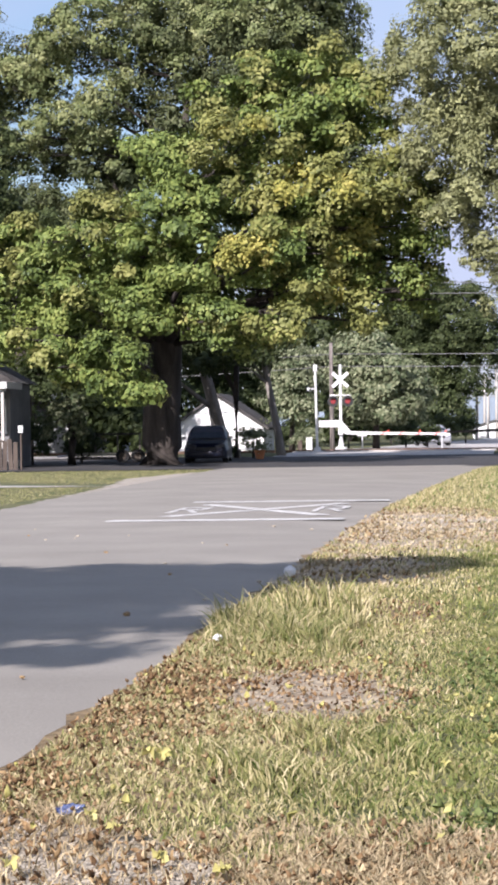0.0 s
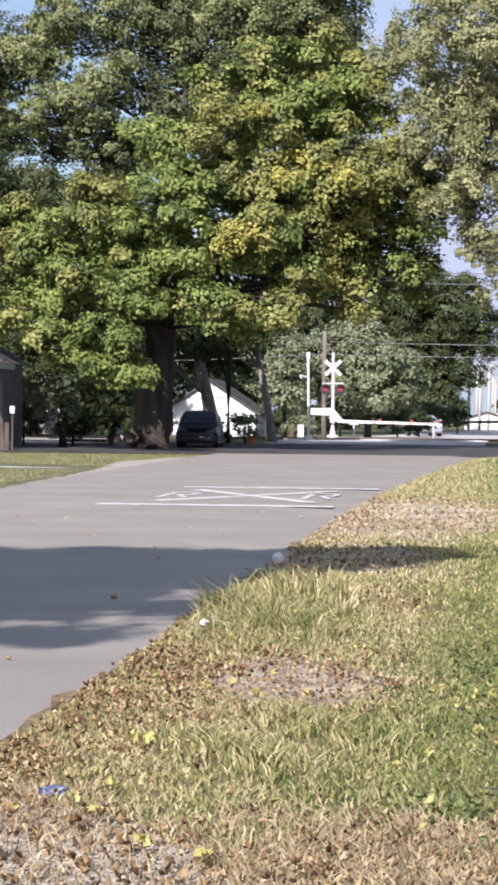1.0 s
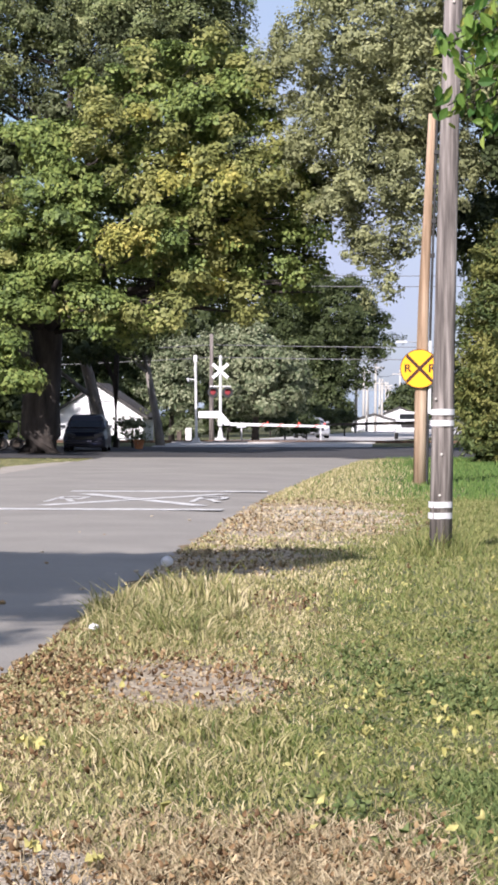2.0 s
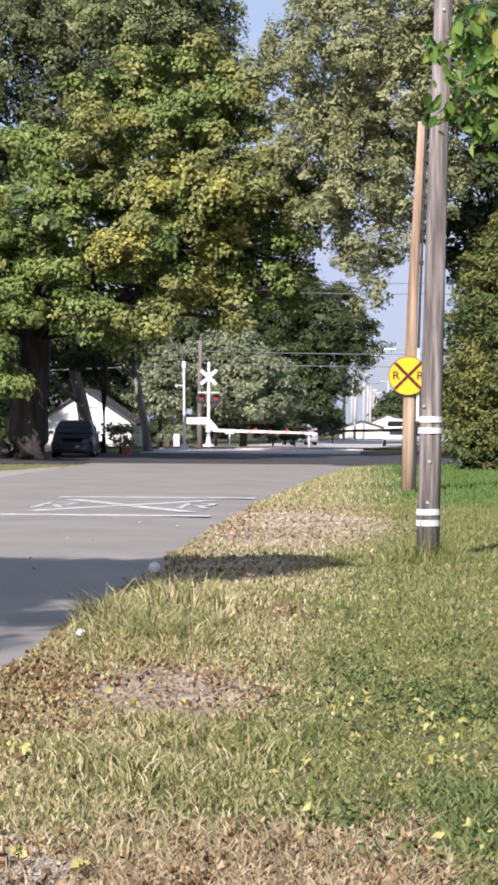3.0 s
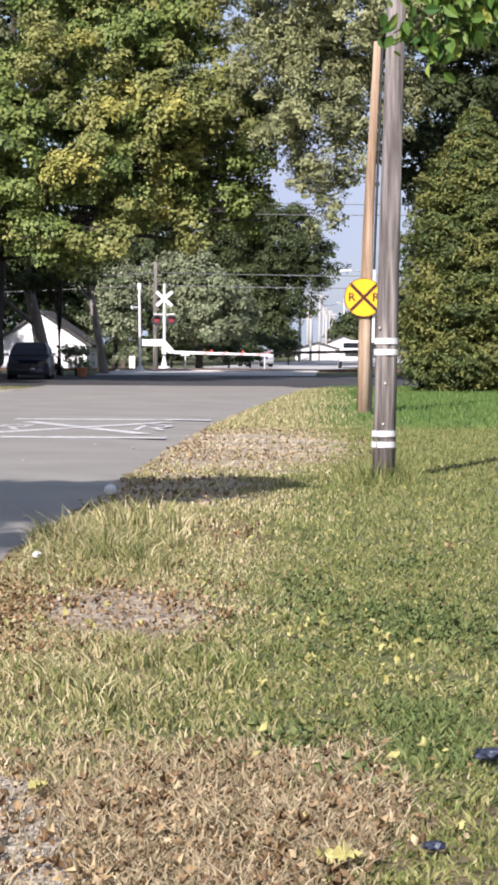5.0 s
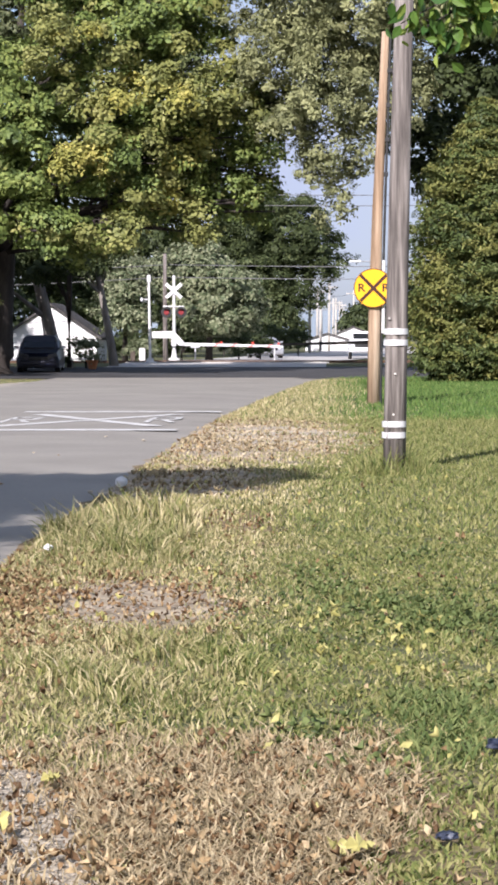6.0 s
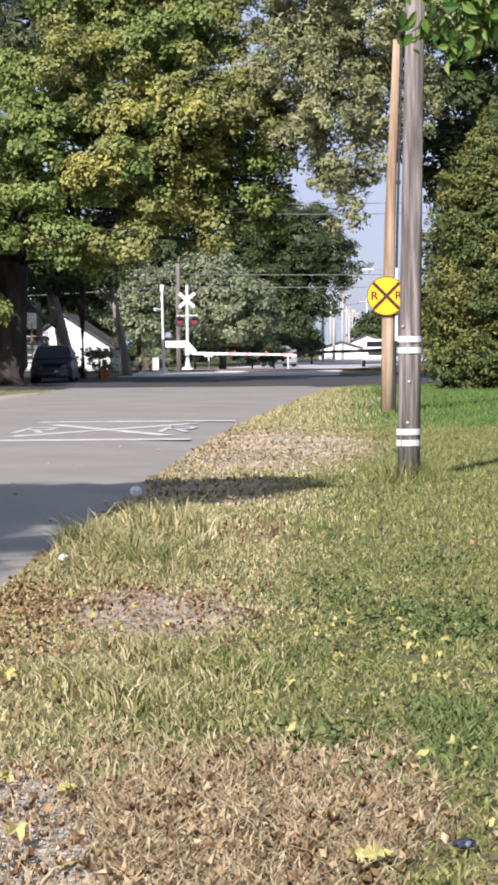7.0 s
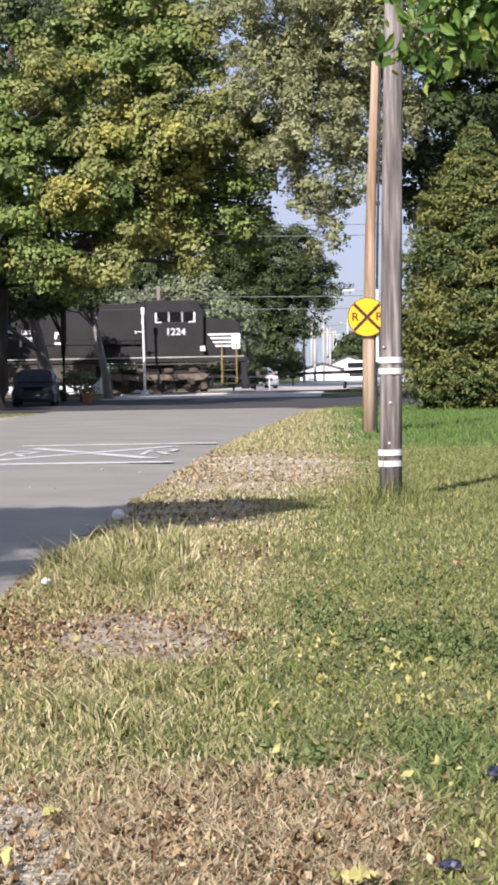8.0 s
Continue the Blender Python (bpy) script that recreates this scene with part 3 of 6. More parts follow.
# ---- poles and warning sign ----
def stub_pole():
    t = thing("utility_pole", (0.67, 27.37, -0.05), "weathered grey wooden pole with white reflector bands in grass", "utility pole")
    bm = bmesh.new()
    tube(bm, [(0, 0, 0), (0.03, 0, 1.5), (0.07, 0, 3.2), (0.12, 0, 5.0), (0.165, 0, 6.85)], [0.135, 0.128, 0.120, 0.113, 0.106], 20)
    part("shaft", bm, GREY_WOOD, t, smooth=True)
    bm = bmesh.new()
    prism(bm, [(0.06, 6.85), (0.272, 6.85), (0.272, 7.02)], -0.09, 0.09)
    part("sawn_top", bm, GREY_WOOD, t)
    for z in (1.66, 1.53, 0.57, 0.44):
        bm = bmesh.new()
        x = 0.03 * z / 1.5
        rod(bm, (x, 0, z), (x, 0, z + 0.07), 0.143, 0.143, 24)
        part("reflector_band", bm, WHITE, t, "white reflector band")
    for z, dx in ((1.85, -0.05), (1.2, 0.02), (0.72, 0.0), (6.5, 0.15)):
        bm = bmesh.new()
        rod(bm, (dx, -0.12, z), (dx, -0.145, z), 0.015, 0.015, 8)
        part("bolt", bm, BLEACHED, t, "pale weathered bolt")
    return t


def sign_pole():
    t = thing("utility_pole", (0.86, 54.3, -0.05), "tan wooden utility pole leaning slightly beside the street", "utility pole")
    bm = bmesh.new()
    tube(bm, [(0, 0, 0), (0.02, 0, 2), (0.10, 0, 4.5), (0.20, 0, 6.6), (0.29, 0, 8.7)], [0.16, 0.14, 0.122, 0.105, 0.09], 18)
    part("shaft", bm, NEW_WOOD, t, smooth=True)
    bm = bmesh.new()
    tube(bm, [(0.17, -0.05, 0.0), (0.20, -0.05, 2), (0.27, -0.04, 4.5), (0.40, -0.02, 8.6)], [0.03, 0.03, 0.03, 0.03], 8)
    part("ground_wire_guard", bm, BLACK, t, "dark wire guard")
    for z0, z1 in ((1.7, 2.4), (3.0, 3.4)):
        bm = bmesh.new()
        rod(bm, (0.21 + z0 * 0.01, -0.08, z0), (0.21 + z1 * 0.012, -0.08, z1), 0.04, 0.04, 10)
        part("conduit", bm, WHITE, t, "white plastic conduit")
    for z in (5.4, 6.2, 7.0, 7.8):
        bm = bmesh.new()
        box(bm, (0.28 + (z - 5.4) * 0.04, -0.02, z), (0.14, 0.10, 0.10), None, 0.01)
        part("bracket", bm, BLACK, t, "dark insulator bracket")
    return t


def warning_sign():
    t = thing("warning_sign", (0.86, 54.10, 2.70), "round yellow railroad warning sign with black cross and letters", "sign")
    bm = bmesh.new()
    rod(bm, (0, 0, 0), (0, -0.012, 0), 0.457, 0.457, 48)
    part("plate", bm, SIGN_YELLOW, t)
    bm = bmesh.new()
    bmesh.ops.create_circle(bm, segments=64, radius=0.455, matrix=Matrix.Translation((0, -0.0145, 0)) @ FACING)
    inner = bmesh.ops.create_circle(bm, segments=64, radius=0.437, matrix=Matrix.Translation((0, -0.0145, 0)) @ FACING)
    bmesh.ops.bridge_loops(bm, edges=bm.edges[:])
    part("border", bm, SIGN_BLACK, t, "thin dark border")
    for a in (45, -45):
        bm = bmesh.new()
        box(bm, (0, -0.016 - 0.001 * (a > 0), 0), (0.86, 0.004, 0.075), Matrix.Rotation(radians(a), 4, "Y"))
        part("cross_bar", bm, SIGN_BLACK, t, "black diagonal bar")
    for x in (-0.28, 0.28):
        letters("R", 0.26, 0.002, SIGN_BLACK, t, Matrix.Translation((x, -0.017, 0)) @ FACING, "letter", 1.1)
    for z in (0.2, -0.2):
        bm = bmesh.new()
        box(bm, (0, 0.05, z), (0.05, 0.1, 0.05))
        part("bracket", bm, STEEL, t)
    return t


stub_pole()
sign_pole()
warning_sign()

# ---- trees ----
# lobes: x, y, z, half width, half height, share of autumn colour
MAPLE_SKIRT = [(-18.3, 90, 5.1, 1.9, 1.5, 0.25), (-17.0, 89, 4.0, 1.1, 0.8, 0.45), (-14.5, 88, 3.1, 1.3, 1.0, 0.42), (-18.7, 92, 7.4, 1.9, 1.6, 0.35), (-16.3, 91, 6.3, 1.8, 1.3, 0.2), (-17.1, 92, 8.4, 2.0, 1.1, 0.38), (-14.3, 91, 8.4, 1.8, 1.3, 0.2), (-12.6, 90, 9.4, 1.8, 1.3, 0.05), (-14.2, 90.5, 6.0, 1.5, 1.1, 0.1), (-15.4, 90, 4.6, 1.1, 0.9, 0.1), (-12.1, 90, 7.7, 1.5, 1.1, 0.2), (-9.8, 89, 7.6, 1.3, 0.9, 0.85), (-11.7, 90, 5.7, 1.4, 1.0, 0.35), (-8.8, 90, 5.4, 1.1, 0.8, 0.6), (-10.3, 91, 5.3, 1.2, 0.9, 0.3), (-21.6, 93, 6.2, 1.8, 2.0, 0.3)]
MAPLE_MIDDLE = [(-10.2, 92, 12.5, 1.9, 1.6, 0.65), (-11.1, 92, 10.9, 1.6, 1.1, 0.4), (-13.6, 94, 12.3, 1.8, 1.3, 0.3), (-8.4, 92, 10.4, 2.0, 1.3, 0.68), (-6.2, 92.5, 10.7, 2.1, 1.6, 0.65), (-4.4, 94, 9.6, 1.6, 1.6, 0.65), (-7.5, 93, 8.5, 1.8, 1.1, 0.45), (-5.8, 94, 7.6, 1.6, 1.4, 0.62), (-7.4, 91.5, 6.6, 1.2, 0.8, 0.9), (-6.2, 93, 5.8, 1.1, 0.7, 0.65), (-4.7, 95, 7.0, 1.3, 1.0, 0.3), (-3.9, 95.5, 8.1, 1.0, 1.4, 0.35), (-15.9, 94, 10.2, 1.6, 1.0, 0.5), (-19.8, 93, 8.9, 1.4, 1.4, 0.4), (-21.8, 94, 9.0, 1.6, 1.6, 0.4)]
MAPLE_TOP = [(-7.6, 94, 13.4, 1.8, 1.4, 0.4), (-5.9, 95, 14.2, 1.7, 1.5, 0.42), (-11.1, 96, 14.9, 1.9, 1.2, 0.4), (-4.5, 95, 12.0, 1.2, 1.4, 0.45), (-9.3, 97, 15.9, 1.9, 1.2, 0.3), (-6.5, 97, 16.3, 1.2, 1.2, 0.4), (-15.1, 96.5, 7.2, 3.5, 1.9, 0.1), (-9.8, 97, 8.8, 3.8, 2.6, 0.2), (-13.1, 95.5, 7.1, 2.8, 1.6, 0.1), (-6.9, 97, 9.5, 2.4, 2.1, 0.3), (-8.6, 90, 8.7, 1.4, 1.0, 0.5), (-8.2, 90.5, 6.9, 1.1, 0.7, 0.55), (-12.6, 92, 10.6, 1.5, 1.0, 0.3)]
MAPLE_EDGE = [(-3.0, 95.5, 8.2, 0.9, 1.3, 0.35), (-3.3, 95.5, 6.7, 0.9, 0.8, 0.3), (-2.6, 95.8, 9.6, 0.7, 0.9, 0.4), (-2.6, 96, 11.2, 0.8, 1.0, 0.4), (-3.6, 95, 10.6, 0.9, 0.9, 0.45), (-7.8, 96.5, 12.3, 1.2, 0.9, 0.3), (-9.5, 97, 13.4, 1.2, 0.9, 0.3)]
tree("broad maple turning from green to yellow beside the street", (-14.2, 95.5, 0), [(-14.2, 95.5, -0.1, 1.05), (-14.2, 95.5, 0.8, 0.82), (-14.1, 95.5, 3.0, 0.76), (-13.9, 95.3, 5.2, 0.66), (-13.2, 95.0, 8.0, 0.45), (-12.4, 94.8, 11.5, 0.22)], MAPLE_SKIRT + MAPLE_MIDDLE + MAPLE_TOP + MAPLE_EDGE, 165000, 0.20, (MAPLE_GREEN, MAPLE_OLIVE, MAPLE_GOLD), 11, clump=0.6, per=260, flat=0.66, core=0.4)
# Here the last value runs from the shade-dark leaf colour to the pale one.
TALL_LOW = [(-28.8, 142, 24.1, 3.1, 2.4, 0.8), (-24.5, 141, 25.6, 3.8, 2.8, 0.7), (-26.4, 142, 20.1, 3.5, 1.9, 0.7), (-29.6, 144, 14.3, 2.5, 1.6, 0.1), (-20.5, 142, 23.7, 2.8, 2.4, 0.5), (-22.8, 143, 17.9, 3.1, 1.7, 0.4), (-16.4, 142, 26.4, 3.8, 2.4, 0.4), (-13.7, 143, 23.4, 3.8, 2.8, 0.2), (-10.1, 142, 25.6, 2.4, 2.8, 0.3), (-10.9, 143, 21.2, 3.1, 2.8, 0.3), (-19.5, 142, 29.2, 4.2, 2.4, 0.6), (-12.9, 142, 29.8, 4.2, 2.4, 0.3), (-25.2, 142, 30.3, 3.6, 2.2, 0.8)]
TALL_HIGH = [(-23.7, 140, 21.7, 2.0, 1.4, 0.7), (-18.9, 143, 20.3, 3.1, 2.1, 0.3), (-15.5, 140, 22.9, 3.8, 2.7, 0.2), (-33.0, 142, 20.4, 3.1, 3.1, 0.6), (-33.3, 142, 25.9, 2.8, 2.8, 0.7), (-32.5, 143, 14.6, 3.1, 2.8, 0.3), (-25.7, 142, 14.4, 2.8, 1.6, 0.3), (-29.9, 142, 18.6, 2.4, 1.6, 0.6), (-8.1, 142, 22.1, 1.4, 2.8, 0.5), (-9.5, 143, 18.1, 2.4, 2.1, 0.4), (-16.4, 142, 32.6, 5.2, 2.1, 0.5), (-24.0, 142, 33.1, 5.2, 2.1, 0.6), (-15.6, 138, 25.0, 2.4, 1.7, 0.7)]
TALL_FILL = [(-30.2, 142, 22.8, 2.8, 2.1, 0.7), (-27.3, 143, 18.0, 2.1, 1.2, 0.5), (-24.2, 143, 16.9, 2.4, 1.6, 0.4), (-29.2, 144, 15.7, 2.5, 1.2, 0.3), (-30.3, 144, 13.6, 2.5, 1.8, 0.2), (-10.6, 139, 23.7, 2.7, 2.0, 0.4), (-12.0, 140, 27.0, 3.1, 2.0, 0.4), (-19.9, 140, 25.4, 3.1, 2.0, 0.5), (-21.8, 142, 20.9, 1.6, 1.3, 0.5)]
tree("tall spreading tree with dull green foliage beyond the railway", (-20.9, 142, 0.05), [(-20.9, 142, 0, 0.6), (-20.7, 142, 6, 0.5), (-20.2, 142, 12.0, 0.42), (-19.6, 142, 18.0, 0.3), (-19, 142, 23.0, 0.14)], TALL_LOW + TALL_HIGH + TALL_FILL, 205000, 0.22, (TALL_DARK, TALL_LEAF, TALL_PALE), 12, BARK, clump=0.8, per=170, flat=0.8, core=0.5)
# Sunlight is put into the pale bark; the dark leaves carry the maple's shade.
tree("forked tree with a sunlit-pale trunk under the maple", (-13.3, 109, 0.05), [(-13.3, 109, 0, 0.46), (-13.35, 109, 1.0, 0.36), (-13.65, 109, 2.4, 0.29), (-14.2, 109, 4.6, 0.24), (-14.8, 109, 6.2, 0.14)], [(-17.0, 108, 7.4, 1.8, 1.4), (-15.4, 107.5, 6.6, 1.5, 1.0), (-18.2, 109, 6.0, 1.8, 1.3), (-14.8, 106, 4.7, 1.7, 0.8), (-16.8, 105.5, 4.4, 1.5, 0.8), (-12.9, 106.5, 5.0, 1.2, 0.7)], 36000, 0.2, DARK_LEAF, 21, PALE_BARK, clump=0.5)
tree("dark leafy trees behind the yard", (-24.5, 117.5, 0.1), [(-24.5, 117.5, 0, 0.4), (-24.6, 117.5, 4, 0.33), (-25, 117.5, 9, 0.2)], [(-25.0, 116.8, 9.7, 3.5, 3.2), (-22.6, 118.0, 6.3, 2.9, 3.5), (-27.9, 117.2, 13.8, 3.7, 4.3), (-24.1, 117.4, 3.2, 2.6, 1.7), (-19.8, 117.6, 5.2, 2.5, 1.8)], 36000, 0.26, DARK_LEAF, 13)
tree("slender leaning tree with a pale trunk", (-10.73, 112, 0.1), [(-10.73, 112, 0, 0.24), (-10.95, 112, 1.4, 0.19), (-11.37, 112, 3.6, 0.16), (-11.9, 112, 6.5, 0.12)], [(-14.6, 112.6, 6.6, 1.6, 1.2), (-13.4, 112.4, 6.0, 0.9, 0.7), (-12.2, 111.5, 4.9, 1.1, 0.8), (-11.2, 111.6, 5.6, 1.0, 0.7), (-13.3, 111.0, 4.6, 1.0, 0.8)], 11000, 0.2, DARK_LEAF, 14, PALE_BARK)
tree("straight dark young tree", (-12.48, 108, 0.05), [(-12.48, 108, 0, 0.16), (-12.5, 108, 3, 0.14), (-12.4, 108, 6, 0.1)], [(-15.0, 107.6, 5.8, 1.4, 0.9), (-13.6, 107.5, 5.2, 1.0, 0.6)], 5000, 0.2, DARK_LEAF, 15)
SILVER_LOBES = [(-1.4, 90.2, 16.4, 2.7, 2.0), (0.4, 92.0, 14.0, 3.2, 2.9), (-2.4, 93.8, 12.6, 2.0, 2.7), (-0.5, 91.1, 10.5, 1.9, 1.8), (1.4, 92.9, 10.7, 1.8, 2.2), (2.6, 90.6, 15.4, 2.4, 3.0), (2.9, 92.0, 11.6, 1.2, 2.0), (6.0, 93.0, 17.6, 2.0, 1.2), (-3.6, 93.8, 15.1, 1.3, 2.0), (0.4, 91.1, 8.4, 0.8, 0.7), (0.4, 92.9, 19.5, 3.6, 2.0), (-0.8, 91.7, 12.7, 1.9, 1.9), (-0.7, 92, 8.0, 0.9, 0.7), (0.15, 92, 6.5, 0.3, 0.45), (-1.9, 92.5, 9.6, 1.2, 1.0), (0.2, 92, 6.9, 0.3, 0.8), (-0.6, 92, 8.2, 0.45, 0.9), (-1.4, 92, 8.8, 0.35, 0.8), (0.6, 92, 8.0, 0.35, 0.8)]
tree("large silver maple with drooping grey-green foliage", (7.2, 97, 0), [(7.2, 97, -0.1, 0.6), (7.1, 96.5, 4, 0.5), (6.6, 95, 8, 0.42), (5.0, 93.5, 12, 0.3), (2.2, 92.5, 16, 0.2)], SILVER_LOBES, 120000, 0.17, (GREY_DARK, GREY_LEAF), 16, clump=0.46, flat=1.3, per=130, core=0.05, up=0.4, slim=0.5, limbs=False)
# Added to fill this corner; dark leaves stand in for a shaded crown interior.
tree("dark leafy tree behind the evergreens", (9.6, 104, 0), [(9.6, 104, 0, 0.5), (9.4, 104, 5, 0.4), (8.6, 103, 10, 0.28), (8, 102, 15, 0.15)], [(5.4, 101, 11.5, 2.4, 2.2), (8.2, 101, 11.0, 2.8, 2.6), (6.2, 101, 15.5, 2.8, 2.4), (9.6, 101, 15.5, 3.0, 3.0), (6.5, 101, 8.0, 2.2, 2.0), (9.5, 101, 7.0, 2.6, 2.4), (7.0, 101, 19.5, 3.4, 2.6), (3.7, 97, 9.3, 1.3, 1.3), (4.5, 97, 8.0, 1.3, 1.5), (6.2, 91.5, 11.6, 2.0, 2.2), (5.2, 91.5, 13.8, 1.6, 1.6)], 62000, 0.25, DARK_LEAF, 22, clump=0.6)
tree("narrow green tree behind the railway", (-12.3, 134.5, 0.1), [(-12.3, 134.5, 0, 0.2), (-12.3, 134.5, 3, 0.12), (-12.4, 134.5, 5, 0.06)], [(-12.1, 133.8, 3.3, 1.3, 2.6), (-12.7, 135.0, 4.8, 1.3, 1.6), (-10.6, 136, 4.6, 1.0, 1.6)], 22000, 0.2, PALE_LEAF, 17, group="trees beyond the railway")
tree("pale grey-green spreading tree behind the railway", (-7.6, 138, 0.1), [(-7.6, 138, 0, 0.25), (-7.6, 138, 3, 0.16), (-7.7, 138, 5, 0.08)], [(-7.5, 136.8, 3.2, 2.6, 2.5), (-8.3, 138.0, 5.4, 2.0, 1.5), (-5.9, 139.2, 3.2, 1.5, 2.0), (-8.9, 137.4, 4.0, 1.3, 1.7)], 46000, 0.24, PALE_LEAF, 18, clump=0.55, per=150, core=0.3, group="trees beyond the railway")
tree("rounded dark green tree down the street", (-5.2, 201, 0), [(-5.2, 201, 0, 0.4), (-5.0, 201, 4, 0.3), (-4.5, 200, 9, 0.15)], [(-4.1, 198.8, 9.4, 4.1, 3.9), (-4.0, 200.0, 6.4, 3.4, 3.6), (-6.1, 201.2, 6.1, 3.4, 4.7), (-1.2, 199.4, 8.5, 2.0, 2.9), (-7.6, 200.6, 10.0, 2.4, 2.9), (-5.0, 198.8, 3.4, 2.4, 2.6), (-4.8, 199, 2.4, 2.0, 2.2), (-7.0, 199, 2.6, 2.6, 2.4), (-8.8, 200, 7.5, 2.8, 3.0), (-7.0, 200, 11.8, 3.0, 2.4)], 90000, 0.24, (DARK_LEAF, MID_LEAF), 19, clump=0.75, group="trees beyond the railway")
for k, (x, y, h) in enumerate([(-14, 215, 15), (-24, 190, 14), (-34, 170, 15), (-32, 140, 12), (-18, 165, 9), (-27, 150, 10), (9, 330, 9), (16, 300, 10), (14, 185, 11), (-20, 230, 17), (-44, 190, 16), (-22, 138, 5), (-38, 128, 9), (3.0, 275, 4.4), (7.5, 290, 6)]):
    tree("distant leafy trees, shade put into their leaf colour", (x, y, 0), [(x, y, 0, 0.4), (x, y, h * 0.4, 0.3), (x, y, h * 0.8, 0.12)], [(x, y, h * 0.72, h * 0.3, h * 0.3), (x - h * 0.22, y, h * 0.5, h * 0.24, h * 0.26), (x + h * 0.22, y, h * 0.48, h * 0.24, h * 0.28), (x, y - 1, h * 0.25, h * 0.25, h * 0.2)], 9000, 0.5, DARK_LEAF, 30 + k, clump=0.9, group="distant trees")
# a street tree near the camera's left, which throws the shadow over the road
tree("broad shade tree by the near street", (-12.85, 4.95, 0), [(-12.85, 4.95, 0, 0.5), (-12.75, 5.05, 5, 0.4), (-11.85, 5.95, 9.5, 0.2)], [(-10.95, 6.05, 9.5, 3.5, 2.2), (-13.75, 4.05, 9, 3.9, 2.4), (-7.75, 8.75, 9.6, 1.7, 0.9), (-6.15, 10.55, 9.5, 1.3, 0.5), (-12.15, 2.25, 9.4, 2.7, 2), (-9.55, 2.65, 9.5, 1.2, 0.4), (-8.15, 3.45, 9.4, 0.8, 0.2), (-8.45, 1.35, 9.4, 0.9, 0.2)], 46000, 0.30, MAPLE_GREEN, 40, clump=0.6)


def evergreen(base, h, r, boughs, label, seed):
    """Whorls of boughs whose flat sprays fan out and turn up at the tips."""
    t = thing("evergreen", base, label, "evergreen shrub", "evergreens")
    bm = bmesh.new()
    tube(bm, [(0, 0, 0), (0.03, 0, h * 0.5), (0, 0, h * 0.97)], [0.2, 0.12, 0.02], 8)
    part("trunk", bm, BARK, t)
    rng = np.random.default_rng(seed)
    per = 210
    u = rng.random(boughs) ** 1.15
    ang = rng.random(boughs) * 2 * math.pi
    reach = np.interp(u, [0, 0.06, 0.3, 0.55, 0.8, 1.0], [0.72, 0.93, 1.0, 0.9, 0.62, 0.06]) * r
    reach *= 0.72 + 0.4 * rng.random(boughs) ** 1.4 + 0.07 * np.sin(u * 9 - ang * 3)
    out = np.stack([np.cos(ang), np.sin(ang), np.zeros(boughs)], 1)
    side = np.stack([-np.sin(ang), np.cos(ang), np.zeros(boughs)], 1)
    s = 1 - rng.random((boughs, per)) ** 1.5 * 0.75
    wide = rng.normal(size=(boughs, per)) * (0.12 + 0.34 * (1 - np.abs(s - 0.6)))
    sag = -0.26 * s + 0.20 * s ** 4 - 0.16 * np.abs(wide) + rng.normal(size=(boughs, per)) * 0.03
    p = out[:, None] * (s * reach[:, None])[..., None] + side[:, None] * (wide * np.minimum(1, 0.35 + reach / r)[:, None])[..., None]
    p[..., 2] = (u * h + 0.12)[:, None] + sag * (0.45 + reach)[:, None] * 0.8 + 0.25
    p[..., 2] = np.maximum(p[..., 2], 0.05)
    nn = rng.normal(size=(boughs, per, 3)) * 0.4 + out[:, None] * 0.45 + side[:, None] * np.sign(wide)[..., None] * 0.25 + np.array([0, 0, 0.6])
    rnd = rng.random(boughs)
    for lo, hi, m in ((0, 0.5, CONIFER_DARK), (0.5, 1.01, CONIFER)):
        ok = (rnd >= lo) & (rnd < hi)
        leaf_soup("spray", p[ok].reshape(-1, 3), unit(nn[ok].reshape(-1, 3)), 0.16, m, t, rng, 0.4)
    return t


evergreen((5.1, 80.3, 0), 9.4, 2.8, 900, "tall dense evergreen with layered dark and yellow-green sprays", 51)
evergreen((7.5, 78.6, 0), 3.6, 1.9, 200, "low spreading evergreen shrub on the lawn", 52)
evergreen((8.6, 83.0, 0), 9.8, 2.7, 360, "tall dense evergreen with layered dark and yellow-green sprays", 53)


